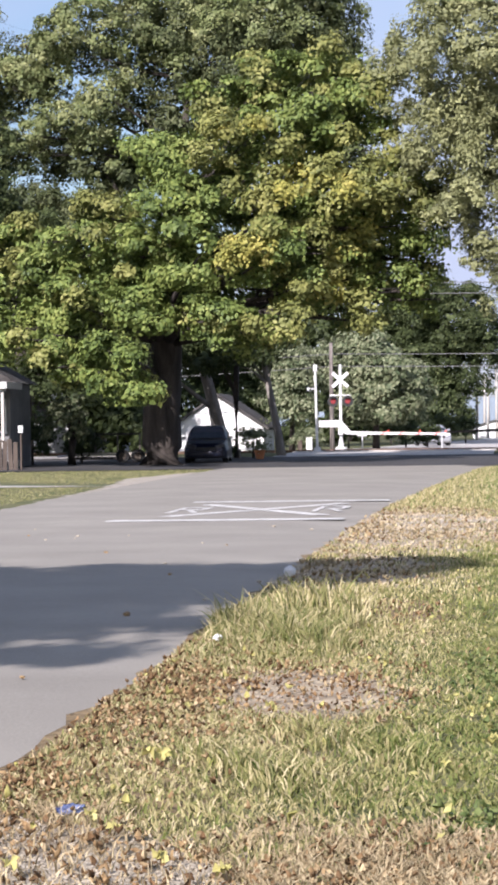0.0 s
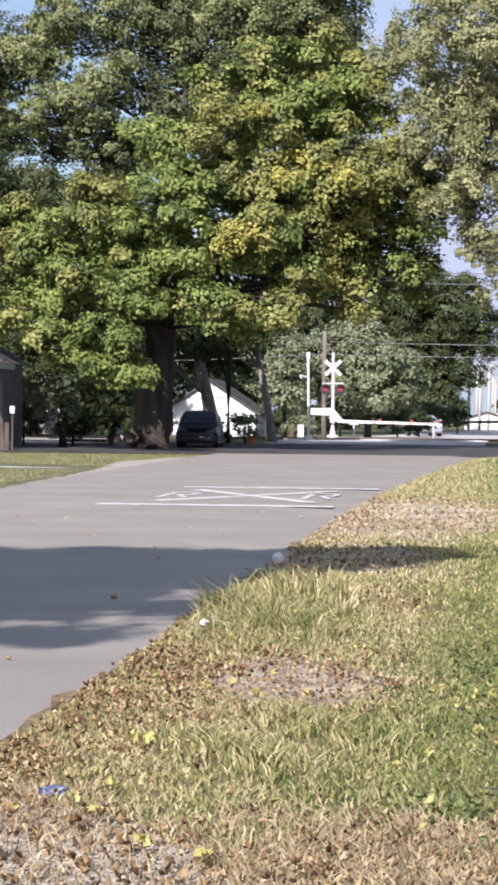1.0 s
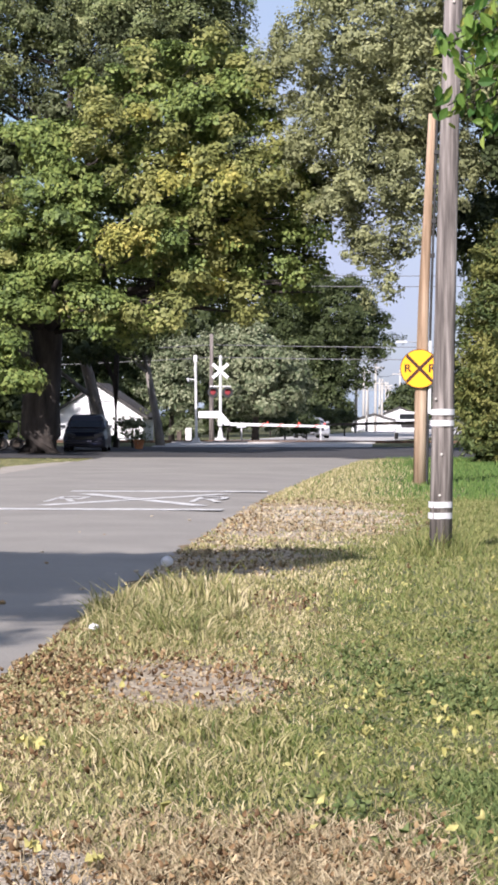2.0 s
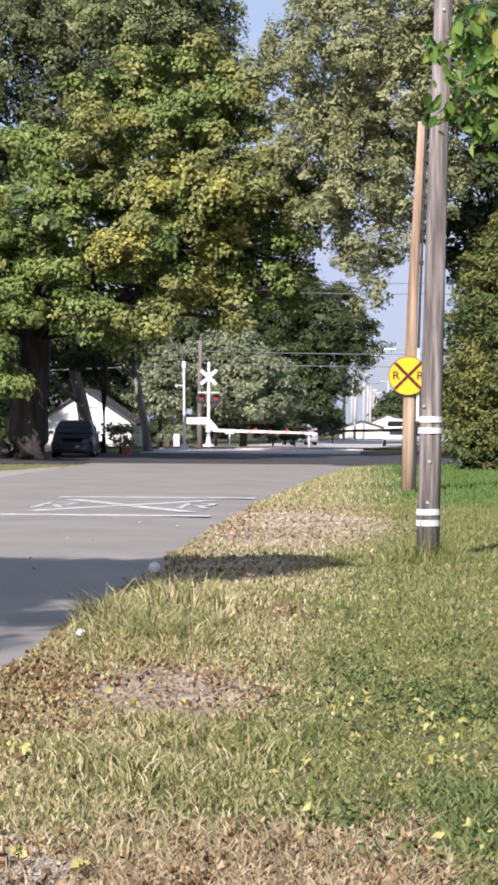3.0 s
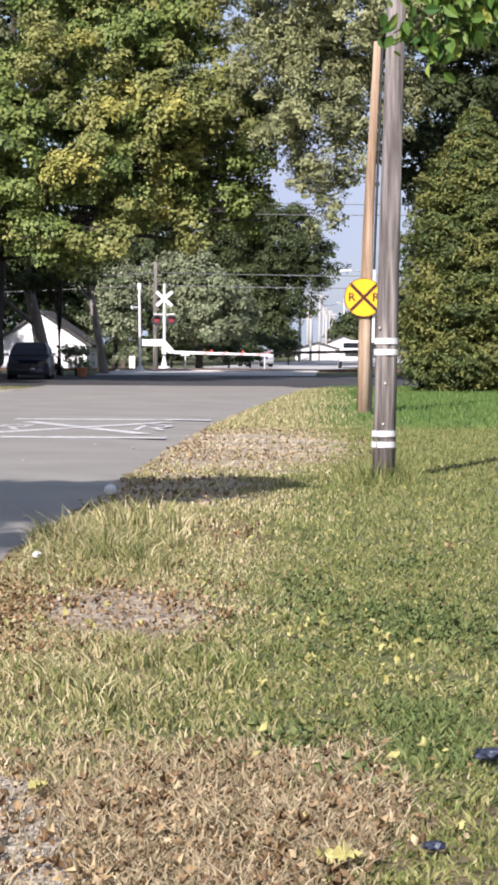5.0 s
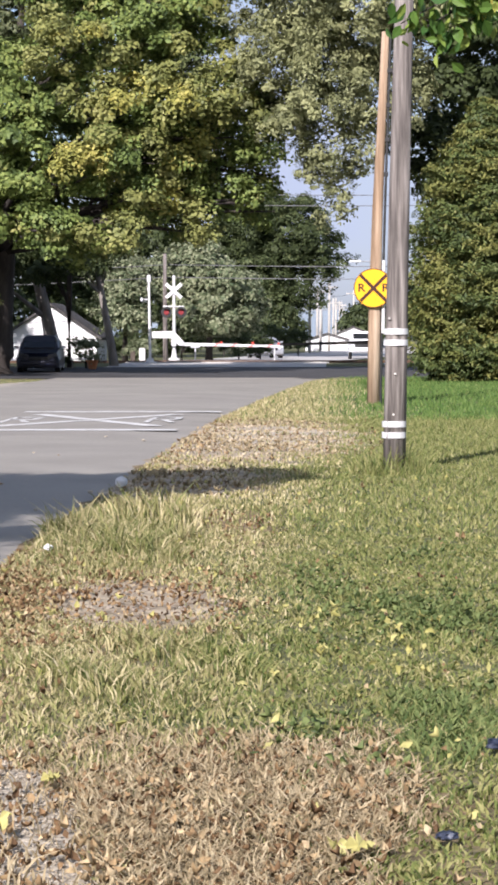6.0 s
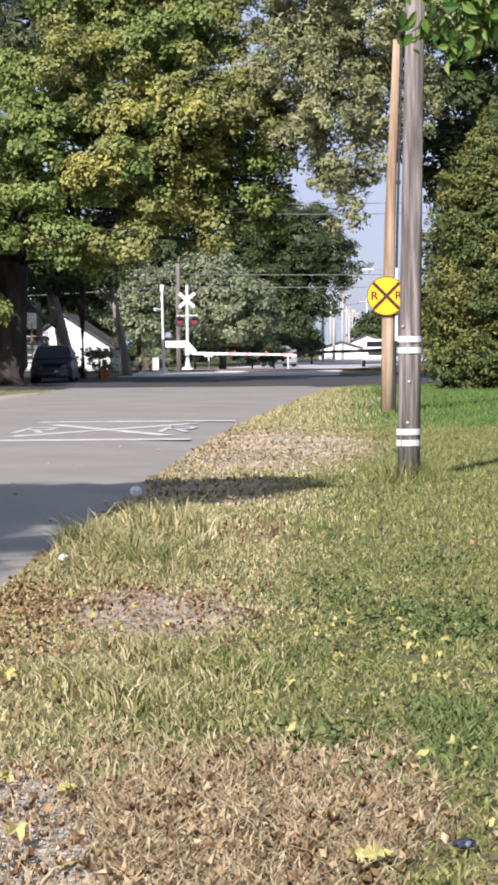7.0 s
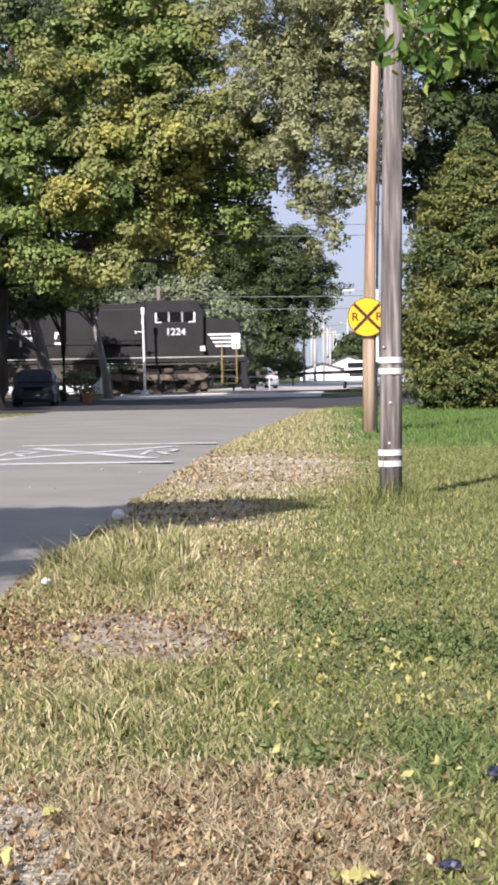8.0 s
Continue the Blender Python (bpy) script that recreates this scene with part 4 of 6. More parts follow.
# ---- overhanging branch near the camera ----
def near_branch():
    """A small tree at the drive's edge; only the tip of one bough hangs into view."""
    o = Vector((3.4, 12.6, 0))
    t = thing("tree", tuple(o), "leafy bough with fresh green and yellow leaves", "tree")
    bm = bmesh.new()
    tube(bm, [(0, 0, 0), (0, 0, 1.5), (-0.1, 0, 3.2), (-0.2, 0, 5.0)], [0.14, 0.12, 0.10, 0.06], 10)
    part("trunk", bm, BARK, t, smooth=True)
    # a pointed oval leaf, keeled along its rib, tip towards -z
    meshes = []
    for keel in (0.05, 0.12, -0.08):
        bm = bmesh.new()
        rib = [bm.verts.new((0, y, z)) for y, z in ((0, 0.5), (0.01, 0.2), (0.0, -0.15), (keel - 0.1, -0.55))]
        for sx in (-1, 1):
            a, b = bm.verts.new((sx * 0.27, -abs(keel), 0.18)), bm.verts.new((sx * 0.24, -abs(keel), -0.14))
            bm.faces.new((rib[0], a, rib[1])), bm.faces.new((rib[1], a, b, rib[2])), bm.faces.new((rib[2], b, rib[3]))
        me = bpy.data.meshes.new("leaf")
        bm.to_mesh(me)
        bm.free()
        me.materials.append(BRIGHT_LEAF)
        meshes.append(me)
    rnd = random.Random(61)
    rest = bmesh.new()
    for tip in ((0.27, 12.0, 3.50), (0.42, 12.0, 3.44), (0.53, 12.2, 3.14), (0.62, 11.9, 3.52), (0.76, 12.1, 3.36), (0.92, 12.3, 3.22), (0.80, 12.0, 3.62), (1.05, 12.0, 3.52), (0.62, 12.0, 3.72), (0.92, 12.2, 3.76), (1.22, 12.1, 3.36), (0.70, 12.1, 3.28), (0.38, 12.0, 3.58), (0.33, 12.0, 3.20), (0.47, 12.1, 3.20), (0.43, 12.0, 3.36), (0.58, 12.2, 3.28), (0.50, 12.0, 3.56)):
        a, e = Vector((-0.15, 0, 4.3)), Vector(tip) - o
        mid = a.lerp(e, 0.72) + Vector((0, 0, 0.14))
        bm = bmesh.new()
        tube(bm, [a, mid, e], [0.022, 0.010, 0.003], 6)
        part("twig", bm, BARK, t)
        for k in range(64):
            u = rnd.random() ** 0.6
            p = mid.lerp(e, u) + Vector((rnd.gauss(0, 0.055), rnd.gauss(0, 0.08), rnd.gauss(-0.035, 0.05)))
            size = 0.084 * rnd.uniform(0.6, 1.35)
            m = Matrix.Translation(p) @ Euler((rnd.gauss(0.35, 0.5), rnd.gauss(0, 0.6), rnd.gauss(-0.3, 0.8))).to_matrix().to_4x4() @ Matrix.Diagonal((size, size, size, 1))
            if k < 16:
                lf = new("leaf", meshes[k % 3])
                lf.parent, lf.matrix_basis = t, m
            else:
                n = len(rest.verts)
                rest.from_mesh(meshes[k % 3])
                rest.verts.ensure_lookup_table()
                for q in rest.verts[n:]:
                    q.co = m @ q.co
    tagged(part("leaves", rest, BRANCH_LEAF, t), kind="stuff")


near_branch()


# ---- railway ----
def track():
    bm = bmesh.new()
    prism(bm, [(119.6, 0.0), (121.0, 0.12), (124.4, 0.12), (126.0, 0.0)], -140, 140)
    bmesh.ops.rotate(bm, verts=bm.verts, matrix=Matrix.Rotation(radians(90), 3, "Z"))
    bmesh.ops.scale(bm, vec=(-1, 1, 1), verts=bm.verts)
    bmesh.ops.recalc_face_normals(bm, faces=bm.faces)
    t = tagged(part("track_bed", bm, GRAVEL_BED), "pale stone ballast under the railway track", "railway track", kind="structure")
    for y in (121.95, 123.45):
        bm = bmesh.new()
        box(bm, (0, y, 0.20), (280, 0.07, 0.16))
        part("rail", bm, RUST, t, "rusty steel rail")
    bm = bmesh.new()
    box(bm, (0, 122.7, 0.11), (0.23, 2.6, 0.06))
    me = bpy.data.meshes.new("tie")
    bm.to_mesh(me)
    me.materials.append(TIE_WOOD)
    for k in range(110):
        x = -40 + k * 0.55
        if -11.2 < x < -0.3:
            continue
        tie = new("tie", me)
        tie.parent, tie.location.x = t, x
    bm = bmesh.new()
    box(bm, (-5.7, 122.7, 0.19), (10.6, 1.32, 0.12)), box(bm, (-5.7, 121.2, 0.16), (10.6, 1.3, 0.14)), box(bm, (-5.7, 124.2, 0.16), (10.6, 1.3, 0.14))
    tagged(part("crossing_panel", bm, CONCRETE, t), "grey crossing panels between the rails")


track()


def locomotive():
    """The nose stands at x = 0 and points to +x; rail level is z = 0."""
    t = thing("locomotive", (-98.4, 122.7, 0.28), "black diesel locomotive with white nose stripes rolling over the crossing", "locomotive")
    def add(name, build, mat, label="", parent=None):
        bm = bmesh.new()
        build(bm)
        return part(name, bm, mat, parent or t, label)
    add("walkway", lambda b: box(b, (-10.4, 0, 1.72), (21.2, 3.06, 0.24), None, 0.02), LOCO_BLACK)
    for y in (-1.54, 1.54):
        add("sill_stripe", lambda b: box(b, (-10.4, y, 1.86), (21.2, 0.012, 0.07)), SILL_PAINT, "thin dusty pale stripe along the sill")
    add("nose", lambda b: (prism(b, [(-1.95, 1.84), (0.0, 1.84), (0.0, 3.42), (-0.16, 3.72), (-1.95, 3.98)], -1.12, 1.12), bmesh.ops.bevel(b, geom=b.edges[:], offset=0.06, segments=2, affect="EDGES")), LOCO_BLACK)
    cab = add("cab", lambda b: (prism(b, [(-4.9, 1.84), (-1.9, 1.84), (-1.9, 4.25), (-2.15, 4.62), (-2.3, 4.68), (-4.9, 4.68)], -1.53, 1.53), bmesh.ops.bevel(b, geom=b.edges[:], offset=0.025, segments=2, affect="EDGES")), LOCO_BLACK)
    add("cab_roof", lambda b: prism(b, [(-5.0, 4.66), (-1.75, 4.60), (-1.8, 4.70), (-2.4, 4.84), (-4.6, 4.84), (-5.0, 4.74)], -1.3, 1.3), LOCO_BLACK)
    for side in (-1, 1):
        for x, w in ((-4.05, 0.55), (-3.35, 0.55), (-2.65, 0.5)):
            add("cab_window", lambda b: box(b, (x, side * 1.535, 3.98), (w, 0.02, 0.52), None, 0.005), CAB_DARK, "dark cab side window")
        for x in (-4.38, -3.7, -3.0, -2.36):
            add("window_frame", lambda b: box(b, (x, side * 1.545, 3.96), (0.10 if x in (-4.38, -2.36) else 0.06, 0.02, 0.50)), WHITE if x != -3.0 else STEEL, "pale window frame")
        for x in (-4.25, -2.5):
            add("window_sill", lambda b: box(b, (x, side * 1.547, 3.70), (0.34, 0.02, 0.07)), WHITE, "pale window sill")
        letters("1224", 0.50, 0.006, WHITE, t, Matrix.Translation((-3.35, side * 1.545, 3.18)) @ FACING @ (Matrix.Rotation(radians(180), 4, "Y") if side > 0 else Matrix.Identity(4)), "cab_number", 1.05)
        for k, z in enumerate((3.02, 2.82, 2.62, 2.42)):
            add("nose_stripe", lambda b: prism(b, [(-1.72 + 0.13 * k, z + 0.055), (-1.66 + 0.13 * k, z - 0.055), (0.008, z - 0.055), (0.008, z + 0.055)], side * 1.125, side * 1.135), WHITE, "white nose stripe")
        add("nose_panel", lambda b: box(b, (-0.22, side * 1.13, 2.66), (0.44, 0.016, 0.84)), WHITE, "white nose panel")
        add("builder_plate", lambda b: box(b, (-1.95, side * 1.55, 2.30), (0.26, 0.02, 0.26)), WHITE, "small pale plate")
        for a, c in (((-9.5, 2.98), (0.55, 0.14)), ((-9.72, 2.78), (0.16, 0.3)), ((-9.3, 2.58), (0.16, 0.3)), ((-9.5, 2.44), (0.6, 0.14)), ((-11.3, 3.05), (0.5, 0.22)), ((-11.1, 2.65), (0.35, 0.3)), ((-11.6, 2.5), (0.14, 0.4)), ((-10.9, 2.4), (0.12, 0.4)), ((-12.4, 3.1), (0.9, 0.14))):
            add("emblem_block", lambda b: box(b, (a[0], side * 1.01, a[1] + 0.25), (c[0], 0.016, c[1]), None, 0.004), WHITE, "white painted emblem shape")
        # corner steps and grab rails
        for z in (0.45, 0.80, 1.15, 1.45):
            add("step", lambda b: box(b, (-0.55, side * 1.38, z), (0.66, 0.34, 0.05)), LOCO_GREY, "grimy metal step")
        for x in (-0.95, -0.18):
            add("grab_rail", lambda b: rod(b, (x, side * 1.56, 0.45), (x, side * 1.56, 2.55), 0.035, 0.035, 8), YELLOW_RAIL, "yellow grab rail")
        add("step_well", lambda b: (box(b, (-0.92, side * 1.36, 0.95), (0.04, 0.36, 1.3)), box(b, (-0.2, side * 1.36, 0.95), (0.04, 0.36, 1.3))), LOCO_BLACK)
        for k in range(7):
            x = -5.6 - k * 2.0
            add("stanchion", lambda b: rod(b, (x, side * 1.48, 1.84), (x, side * 1.48, 2.9), 0.02, 0.02, 6), BLACK)
        add("handrail", lambda b: rod(b, (-5.0, side * 1.48, 2.9), (-18.4, side * 1.48, 2.9), 0.02, 0.02, 6), BLACK)
        for k in range(9):
            add("hood_door", lambda b: box(b, (-7.2 - k * 1.25, side * 0.962, 2.9), (1.12, 0.02, 1.7), None, 0.008), LOCO_BLACK)
        add("battery_box", lambda b: box(b, (-5.6, side * 1.25, 2.15), (1.3, 0.5, 0.6), None, 0.03), LOCO_BLACK)
        add("air_tank", lambda b: rod(b, (-8.5, side * 1.25, 1.35), (-12.4, side * 1.25, 1.35), 0.17, 0.17, 14), LOCO_GREY, "grimy air reservoir")
    add("hood", lambda b: (prism(b, [(-19.6, 1.84), (-4.9, 1.84), (-4.9, 4.62), (-5.1, 4.72), (-19.6, 4.72)], -0.95, 0.95), bmesh.ops.bevel(b, geom=b.edges[:], offset=0.08, segments=2, affect="EDGES")), LOCO_BLACK)
    add("equipment_housing", lambda b: box(b, (-6.3, 0, 3.5), (2.4, 2.5, 1.9), None, 0.06), LOCO_BLACK)
    add("radiator_wings", lambda b: box(b, (-17.4, 0, 4.35), (4.2, 2.9, 0.6), None, 0.08), LOCO_BLACK)
    add("exhaust_stack", lambda b: box(b, (-9.8, 0, 4.68), (0.9, 0.6, 0.28), None, 0.03), LOCO_BLACK)
    for x in (-12.2, -13.9, -15.5):
        add("roof_fan", lambda b: rod(b, (x, 0, 4.66), (x, 0, 4.84), 0.62, 0.62, 20), LOCO_BLACK)
    add("horn", lambda b: rod(b, (-4.4, 0.4, 4.84), (-4.0, 0.4, 5.0), 0.06, 0.12, 10), LOCO_GREY)
    add("antenna", lambda b: box(b, (-3.0, 0, 4.9), (0.7, 0.5, 0.1), None, 0.02), LOCO_GREY, "grimy antenna box")
    add("windshield", lambda b: box(b, (-1.99, 0, 4.15), (0.05, 2.3, 0.42), Matrix.Rotation(radians(-12), 4, "Y")), GLASS_DARK)
    for y in (-0.18, 0.18):
        add("headlight", lambda b: rod(b, (-1.95, y, 4.52), (-1.80, y, 4.50), 0.11, 0.11, 14), LAMP_LENS)
    for y in (-0.9, 0.9):
        add("ditch_light", lambda b: rod(b, (0.25, y, 1.55), (0.38, y, 1.55), 0.1, 0.1, 14), LAMP_LENS)
    add("front_platform", lambda b: box(b, (0.1, 0, 1.72), (0.5, 3.0, 0.2), None, 0.02), LOCO_BLACK)
    add("pilot", lambda b: (prism(b, [(0.05, 0.16), (0.42, 0.16), (0.32, 1.1), (0.32, 1.62), (0.05, 1.62)], -1.45, 1.45)), LOCO_BLACK)
    add("coupler", lambda b: (box(b, (0.55, 0, 0.9), (0.6, 0.2, 0.22), None, 0.03), box(b, (0.86, 0.05, 0.9), (0.2, 0.34, 0.34), None, 0.06)), LOCO_GREY)
    for y in (-1.0, 0.0, 1.0):
        add("platform_rail", lambda b: rod(b, (0.3, y, 1.8), (0.3, y, 2.85), 0.022, 0.022, 6), BLACK)
    add("fuel_tank", lambda b: (prism(b, [(-13.6, 0.45), (-8.0, 0.45), (-7.6, 0.85), (-7.6, 1.60), (-14.0, 1.60), (-14.0, 0.85)], -1.4, 1.4), bmesh.ops.bevel(b, geom=b.edges[:], offset=0.05, segments=2, affect="EDGES")), LOCO_GREY, "grimy fuel tank")
    for cx in (-4.35, -16.8):
        add("truck_bolster", lambda b: (box(b, (cx, 0, 1.0), (5.0, 2.0, 0.5), None, 0.05), box(b, (cx, 0, 1.4), (1.6, 2.2, 0.4))), LOCO_BLACK)
    for cx in (-4.35, -16.8):
        for dx in (-0.95, 0.80, 2.45, -2.5):
            # Dark boxes added between the wheels, standing in for shade under the engine.
            add("underframe_shade_block", lambda b: box(b, (cx + dx, 0, 0.52), (0.75, 1.7, 0.68), None, 0.1), BLACK)
            for side in (-1, 1):
                add("brake_shoe", lambda b: box(b, (cx + dx * 0.98, side * 0.95, 0.42), (0.3, 0.14, 0.5), Matrix.Rotation(radians(12 * side), 4, "Y"), 0.03), LOCO_GREY)
                add("sand_pipe", lambda b: tube(b, [(cx + dx, side * 1.2, 1.3), (cx + dx + 0.1, side * 1.22, 0.8), (cx + dx + 0.22, side * 1.0, 0.2)], [0.03, 0.03, 0.03], 6), LOCO_BLACK)
    for side in (-1, 1):
        add("brake_pipe", lambda b: rod(b, (-1.2, side * 1.42, 1.5), (-19.0, side * 1.42, 1.5), 0.05, 0.05, 8), LOCO_GREY)
    sets = []
    for cx in (-4.35, -16.8):
        frame_part = None
        for side in (-1, 1):
            def side_frame(b):
                prism(b, [(cx - 2.7, 0.92), (cx - 2.45, 0.70), (cx - 1.95, 0.62), (cx - 1.5, 0.72), (cx - 0.95, 0.60), (cx - 0.45, 0.66), (cx + 0.45, 0.66), (cx + 0.95, 0.60), (cx + 1.5, 0.72), (cx + 1.95, 0.62), (cx + 2.45, 0.70), (cx + 2.7, 0.92), (cx + 2.3, 1.02), (cx + 1.2, 0.96), (cx - 1.2, 0.96), (cx - 2.3, 1.02)], side * 1.12, side * 1.28)
            fp = add("truck_frame", side_frame, FRAME_TAN, "pale brown truck side frame")
            frame_part = frame_part or fp
            for dx in (-1.75, 0.0, 1.75):
                add("journal_box", lambda b: (box(b, (cx + dx, side * 1.30, 0.58), (0.4, 0.16, 0.30), None, 0.05), rod(b, (cx + dx, side * 1.36, 0.53), (cx + dx, side * 1.42, 0.53), 0.15, 0.12, 14)), WHEEL_STEEL, "", fp)
            for dx in (-0.9, 0.9):
                add("coil_spring", lambda b: rod(b, (cx + dx, side * 1.28, 0.62), (cx + dx, side * 1.28, 1.0), 0.12, 0.12, 10), LOCO_GREY, "", fp)
            for dx in (-2.25, -0.85, 0.6, 1.9):
                add("brake_cylinder", lambda b: (rod(b, (cx + dx - 0.24, side * 1.30, 1.16), (cx + dx + 0.2, side * 1.30, 1.16), 0.13, 0.13, 12), rod(b, (cx + dx + 0.2, side * 1.3, 1.16), (cx + dx + 0.45, side * 1.3, 0.8), 0.04, 0.04, 6)), LOCO_GREY, "", fp)
        for dx in (-1.75, 0.0, 1.75):
            bm = bmesh.new()
            for y in (-0.77, 0.77):
                rod(bm, (0, y - 0.06, 0), (0, y + 0.06, 0), 0.51, 0.51, 28)
                rod(bm, (0, y * 1.1 - 0.02, 0), (0, y * 1.1 + 0.02, 0), 0.40, 0.36, 20)
                for k in range(6):
                    box(bm, (0.26 * math.cos(k * 1.047), y * 1.14, 0.26 * math.sin(k * 1.047)), (0.09, 0.02, 0.09))
            rod(bm, (0, -0.8, 0), (0, 0.8, 0), 0.1, 0.1, 12)
            w = part("wheelset", bm, WHEEL_STEEL, t, "grimy steel wheelset")
            w.location = (cx + dx, 0, 0.51)
            sets.append((w, cx + dx))
    return t, sets


train, wheelsets = locomotive()


# ---- crossing equipment ----
def crossbuck_signal(at, name="crossing_signal", arm_len=5.4, arm_sign=1, arm_z=0.88, arm_shade_mat=None):
    t = thing(name, at, "white crossing signal mast with crossbuck, red lamps and lowered gate", "crossing signal", "crossing signals")
    def add(nm, build, mat, label="", parent=None):
        bm = bmesh.new()
        build(bm)
        return part(nm, bm, mat, parent or t, label)
    s = arm_sign
    add("mast", lambda b: rod(b, (0, 0, 0), (0, 0, 4.55), 0.085, 0.08, 16), WHITE)
    add("mast_cap", lambda b: rod(b, (0, 0, 4.55), (0, 0, 4.63), 0.1, 0.03, 16), WHITE)
    add("base", lambda b: (rod(b, (0, 0, 0), (0, 0, 0.12), 0.32, 0.30, 16), rod(b, (0, 0, 0.12), (0, 0, 0.55), 0.17, 0.10, 16)), WHITE)
    for a in (42, -42):
        add("crossbuck_blade", lambda b: box(b, (0, -0.12 - 0.014 * (a > 0), 3.78), (1.14, 0.012, 0.19), Matrix.Rotation(radians(a), 4, "Y")), WHITE, "white crossbuck blade")
    add("lamp_crossarm", lambda b: (box(b, (0, -0.08, 2.93), (1.15, 0.07, 0.07), None, 0.01)), STEEL, "grey crossarm")
    for x in (-0.40, 0.40):
        h = add("lamp_housing", lambda b: (rod(b, (x, -0.10, 2.62), (x, -0.13, 2.62), 0.30, 0.30, 28), rod(b, (x, -0.02, 2.62), (x, -0.14, 2.62), 0.14, 0.16, 20)), BLACK, "black lamp background disc")
        add("lens", lambda b: rod(b, (x, -0.14, 2.62), (x, -0.17, 2.62), 0.15, 0.14, 20), RED_LENS, "dim red lamp lens", h)
        add("hood", lambda b: box(b, (x, -0.24, 2.80), (0.30, 0.22, 0.02)), BLACK, "black lamp hood", h)
    add("gate_box", lambda b: box(b, (0.0, -0.1, 1.0), (0.26, 0.36, 0.44), None, 0.03), WHITE, "white gate mechanism box")
    add("counterweight_arm", lambda b: prism(b, [(-s * 1.18, 1.22), (-s * 1.18, 1.57), (s * 0.02, 1.60), (s * 0.55, 1.0), (s * 0.55, 0.80), (s * 0.25, 0.82), (-s * 0.05, 1.2)], -0.36, -0.30), WHITE, "white counterweight arm")
    arm = add("gate_arm", lambda b: prism(b, [(s * 0.5, arm_z - 0.09), (s * 0.5, arm_z + 0.09), (s * (0.5 + arm_len), arm_z - 0.07), (s * (0.5 + arm_len), arm_z - 0.17)], -0.36, -0.32), arm_shade_mat or WHITE, "slim gate arm")
    for k in range(0 if arm_shade_mat else 4):
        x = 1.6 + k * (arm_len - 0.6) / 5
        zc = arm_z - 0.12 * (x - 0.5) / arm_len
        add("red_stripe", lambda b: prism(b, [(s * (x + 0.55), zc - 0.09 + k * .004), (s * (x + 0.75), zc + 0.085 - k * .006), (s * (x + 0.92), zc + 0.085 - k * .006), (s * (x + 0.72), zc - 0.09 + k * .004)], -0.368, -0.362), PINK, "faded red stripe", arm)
    for x in (() if arm_shade_mat else (2.6, 4.3, arm_len + 0.3)):
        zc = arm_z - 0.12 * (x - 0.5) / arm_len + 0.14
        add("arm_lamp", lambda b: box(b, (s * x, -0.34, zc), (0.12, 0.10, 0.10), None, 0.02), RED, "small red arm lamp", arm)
    return t


crossbuck_signal((-8.84, 126, 0.26))
# Near gate: tree shade is put into the arm's dark colour, stripes left off.
crossbuck_signal((2.62, 114.0, 0.14), arm_len=4.9, arm_sign=-1, arm_z=1.14, arm_shade_mat=LOCO_GREY)


def white_post():
    t = thing("signal_post", (-9.63, 119.5, 0.10), "slim white metal post with a bracket beside the track", "post")
    bm = bmesh.new()
    rod(bm, (0, 0, 0.3), (-0.05, 0, 4.35), 0.072, 0.062, 14)
    part("shaft", bm, WHITE, t)
    bm = bmesh.new()
    rod(bm, (0, 0, 0), (0, 0, 0.35), 0.26, 0.15, 14), box(bm, (0, 0, 0.08), (0.6, 0.5, 0.16), None, 0.03)
    part("base", bm, WHITE, t)
    bm = bmesh.new()
    box(bm, (-0.05, 0, 4.45), (0.20, 0.16, 0.36), None, 0.03)
    part("cap", bm, WHITE, t)
    bm = bmesh.new()
    rod(bm, (-0.03, 0, 3.35), (-0.42, -0.05, 3.40), 0.03, 0.03, 8)
    part("bracket", bm, WHITE, t)
    bm = bmesh.new()
    box(bm, (-0.42, -0.06, 3.34), (0.12, 0.2, 0.16), None, 0.02)
    part("camera_box", bm, STEEL, t, "small grey box")
    bm = bmesh.new()
    tube(bm, [(-0.05, 0, 4.2), (-0.12, 0, 3.9), (-0.06, 0, 3.5)], [0.03, 0.03, 0.03], 6)
    part("brace", bm, WHITE, t)


white_post()


def pole(at, h, r, mat, label, lean=0.0, arm=0.0):
    t = thing("utility_pole", at, label, "utility pole", "utility poles down the street")
    bm = bmesh.new()
    tube(bm, [(0, 0, 0), (lean * 0.5, 0, h * 0.5), (lean, 0, h)], [r, r * 0.85, r * 0.7], 10)
    part("shaft", bm, mat, t, smooth=True)
    if arm:
        bm = bmesh.new()
        box(bm, (lean, -0.15, h - 0.5), (arm, 0.1, 0.12))
        part("crossarm", bm, mat, t)
        for x in (-0.45, 0, 0.45):
            bm = bmesh.new()
            rod(bm, (lean + x * arm, -0.15, h - 0.44), (lean + x * arm, -0.15, h - 0.25), 0.04, 0.03, 8)
            part("insulator", bm, STEEL, t)
    return t


pole((-9.62, 130, 0.2), 6.0, 0.14, GREY_WOOD, "grey wooden pole behind the crossing signal")
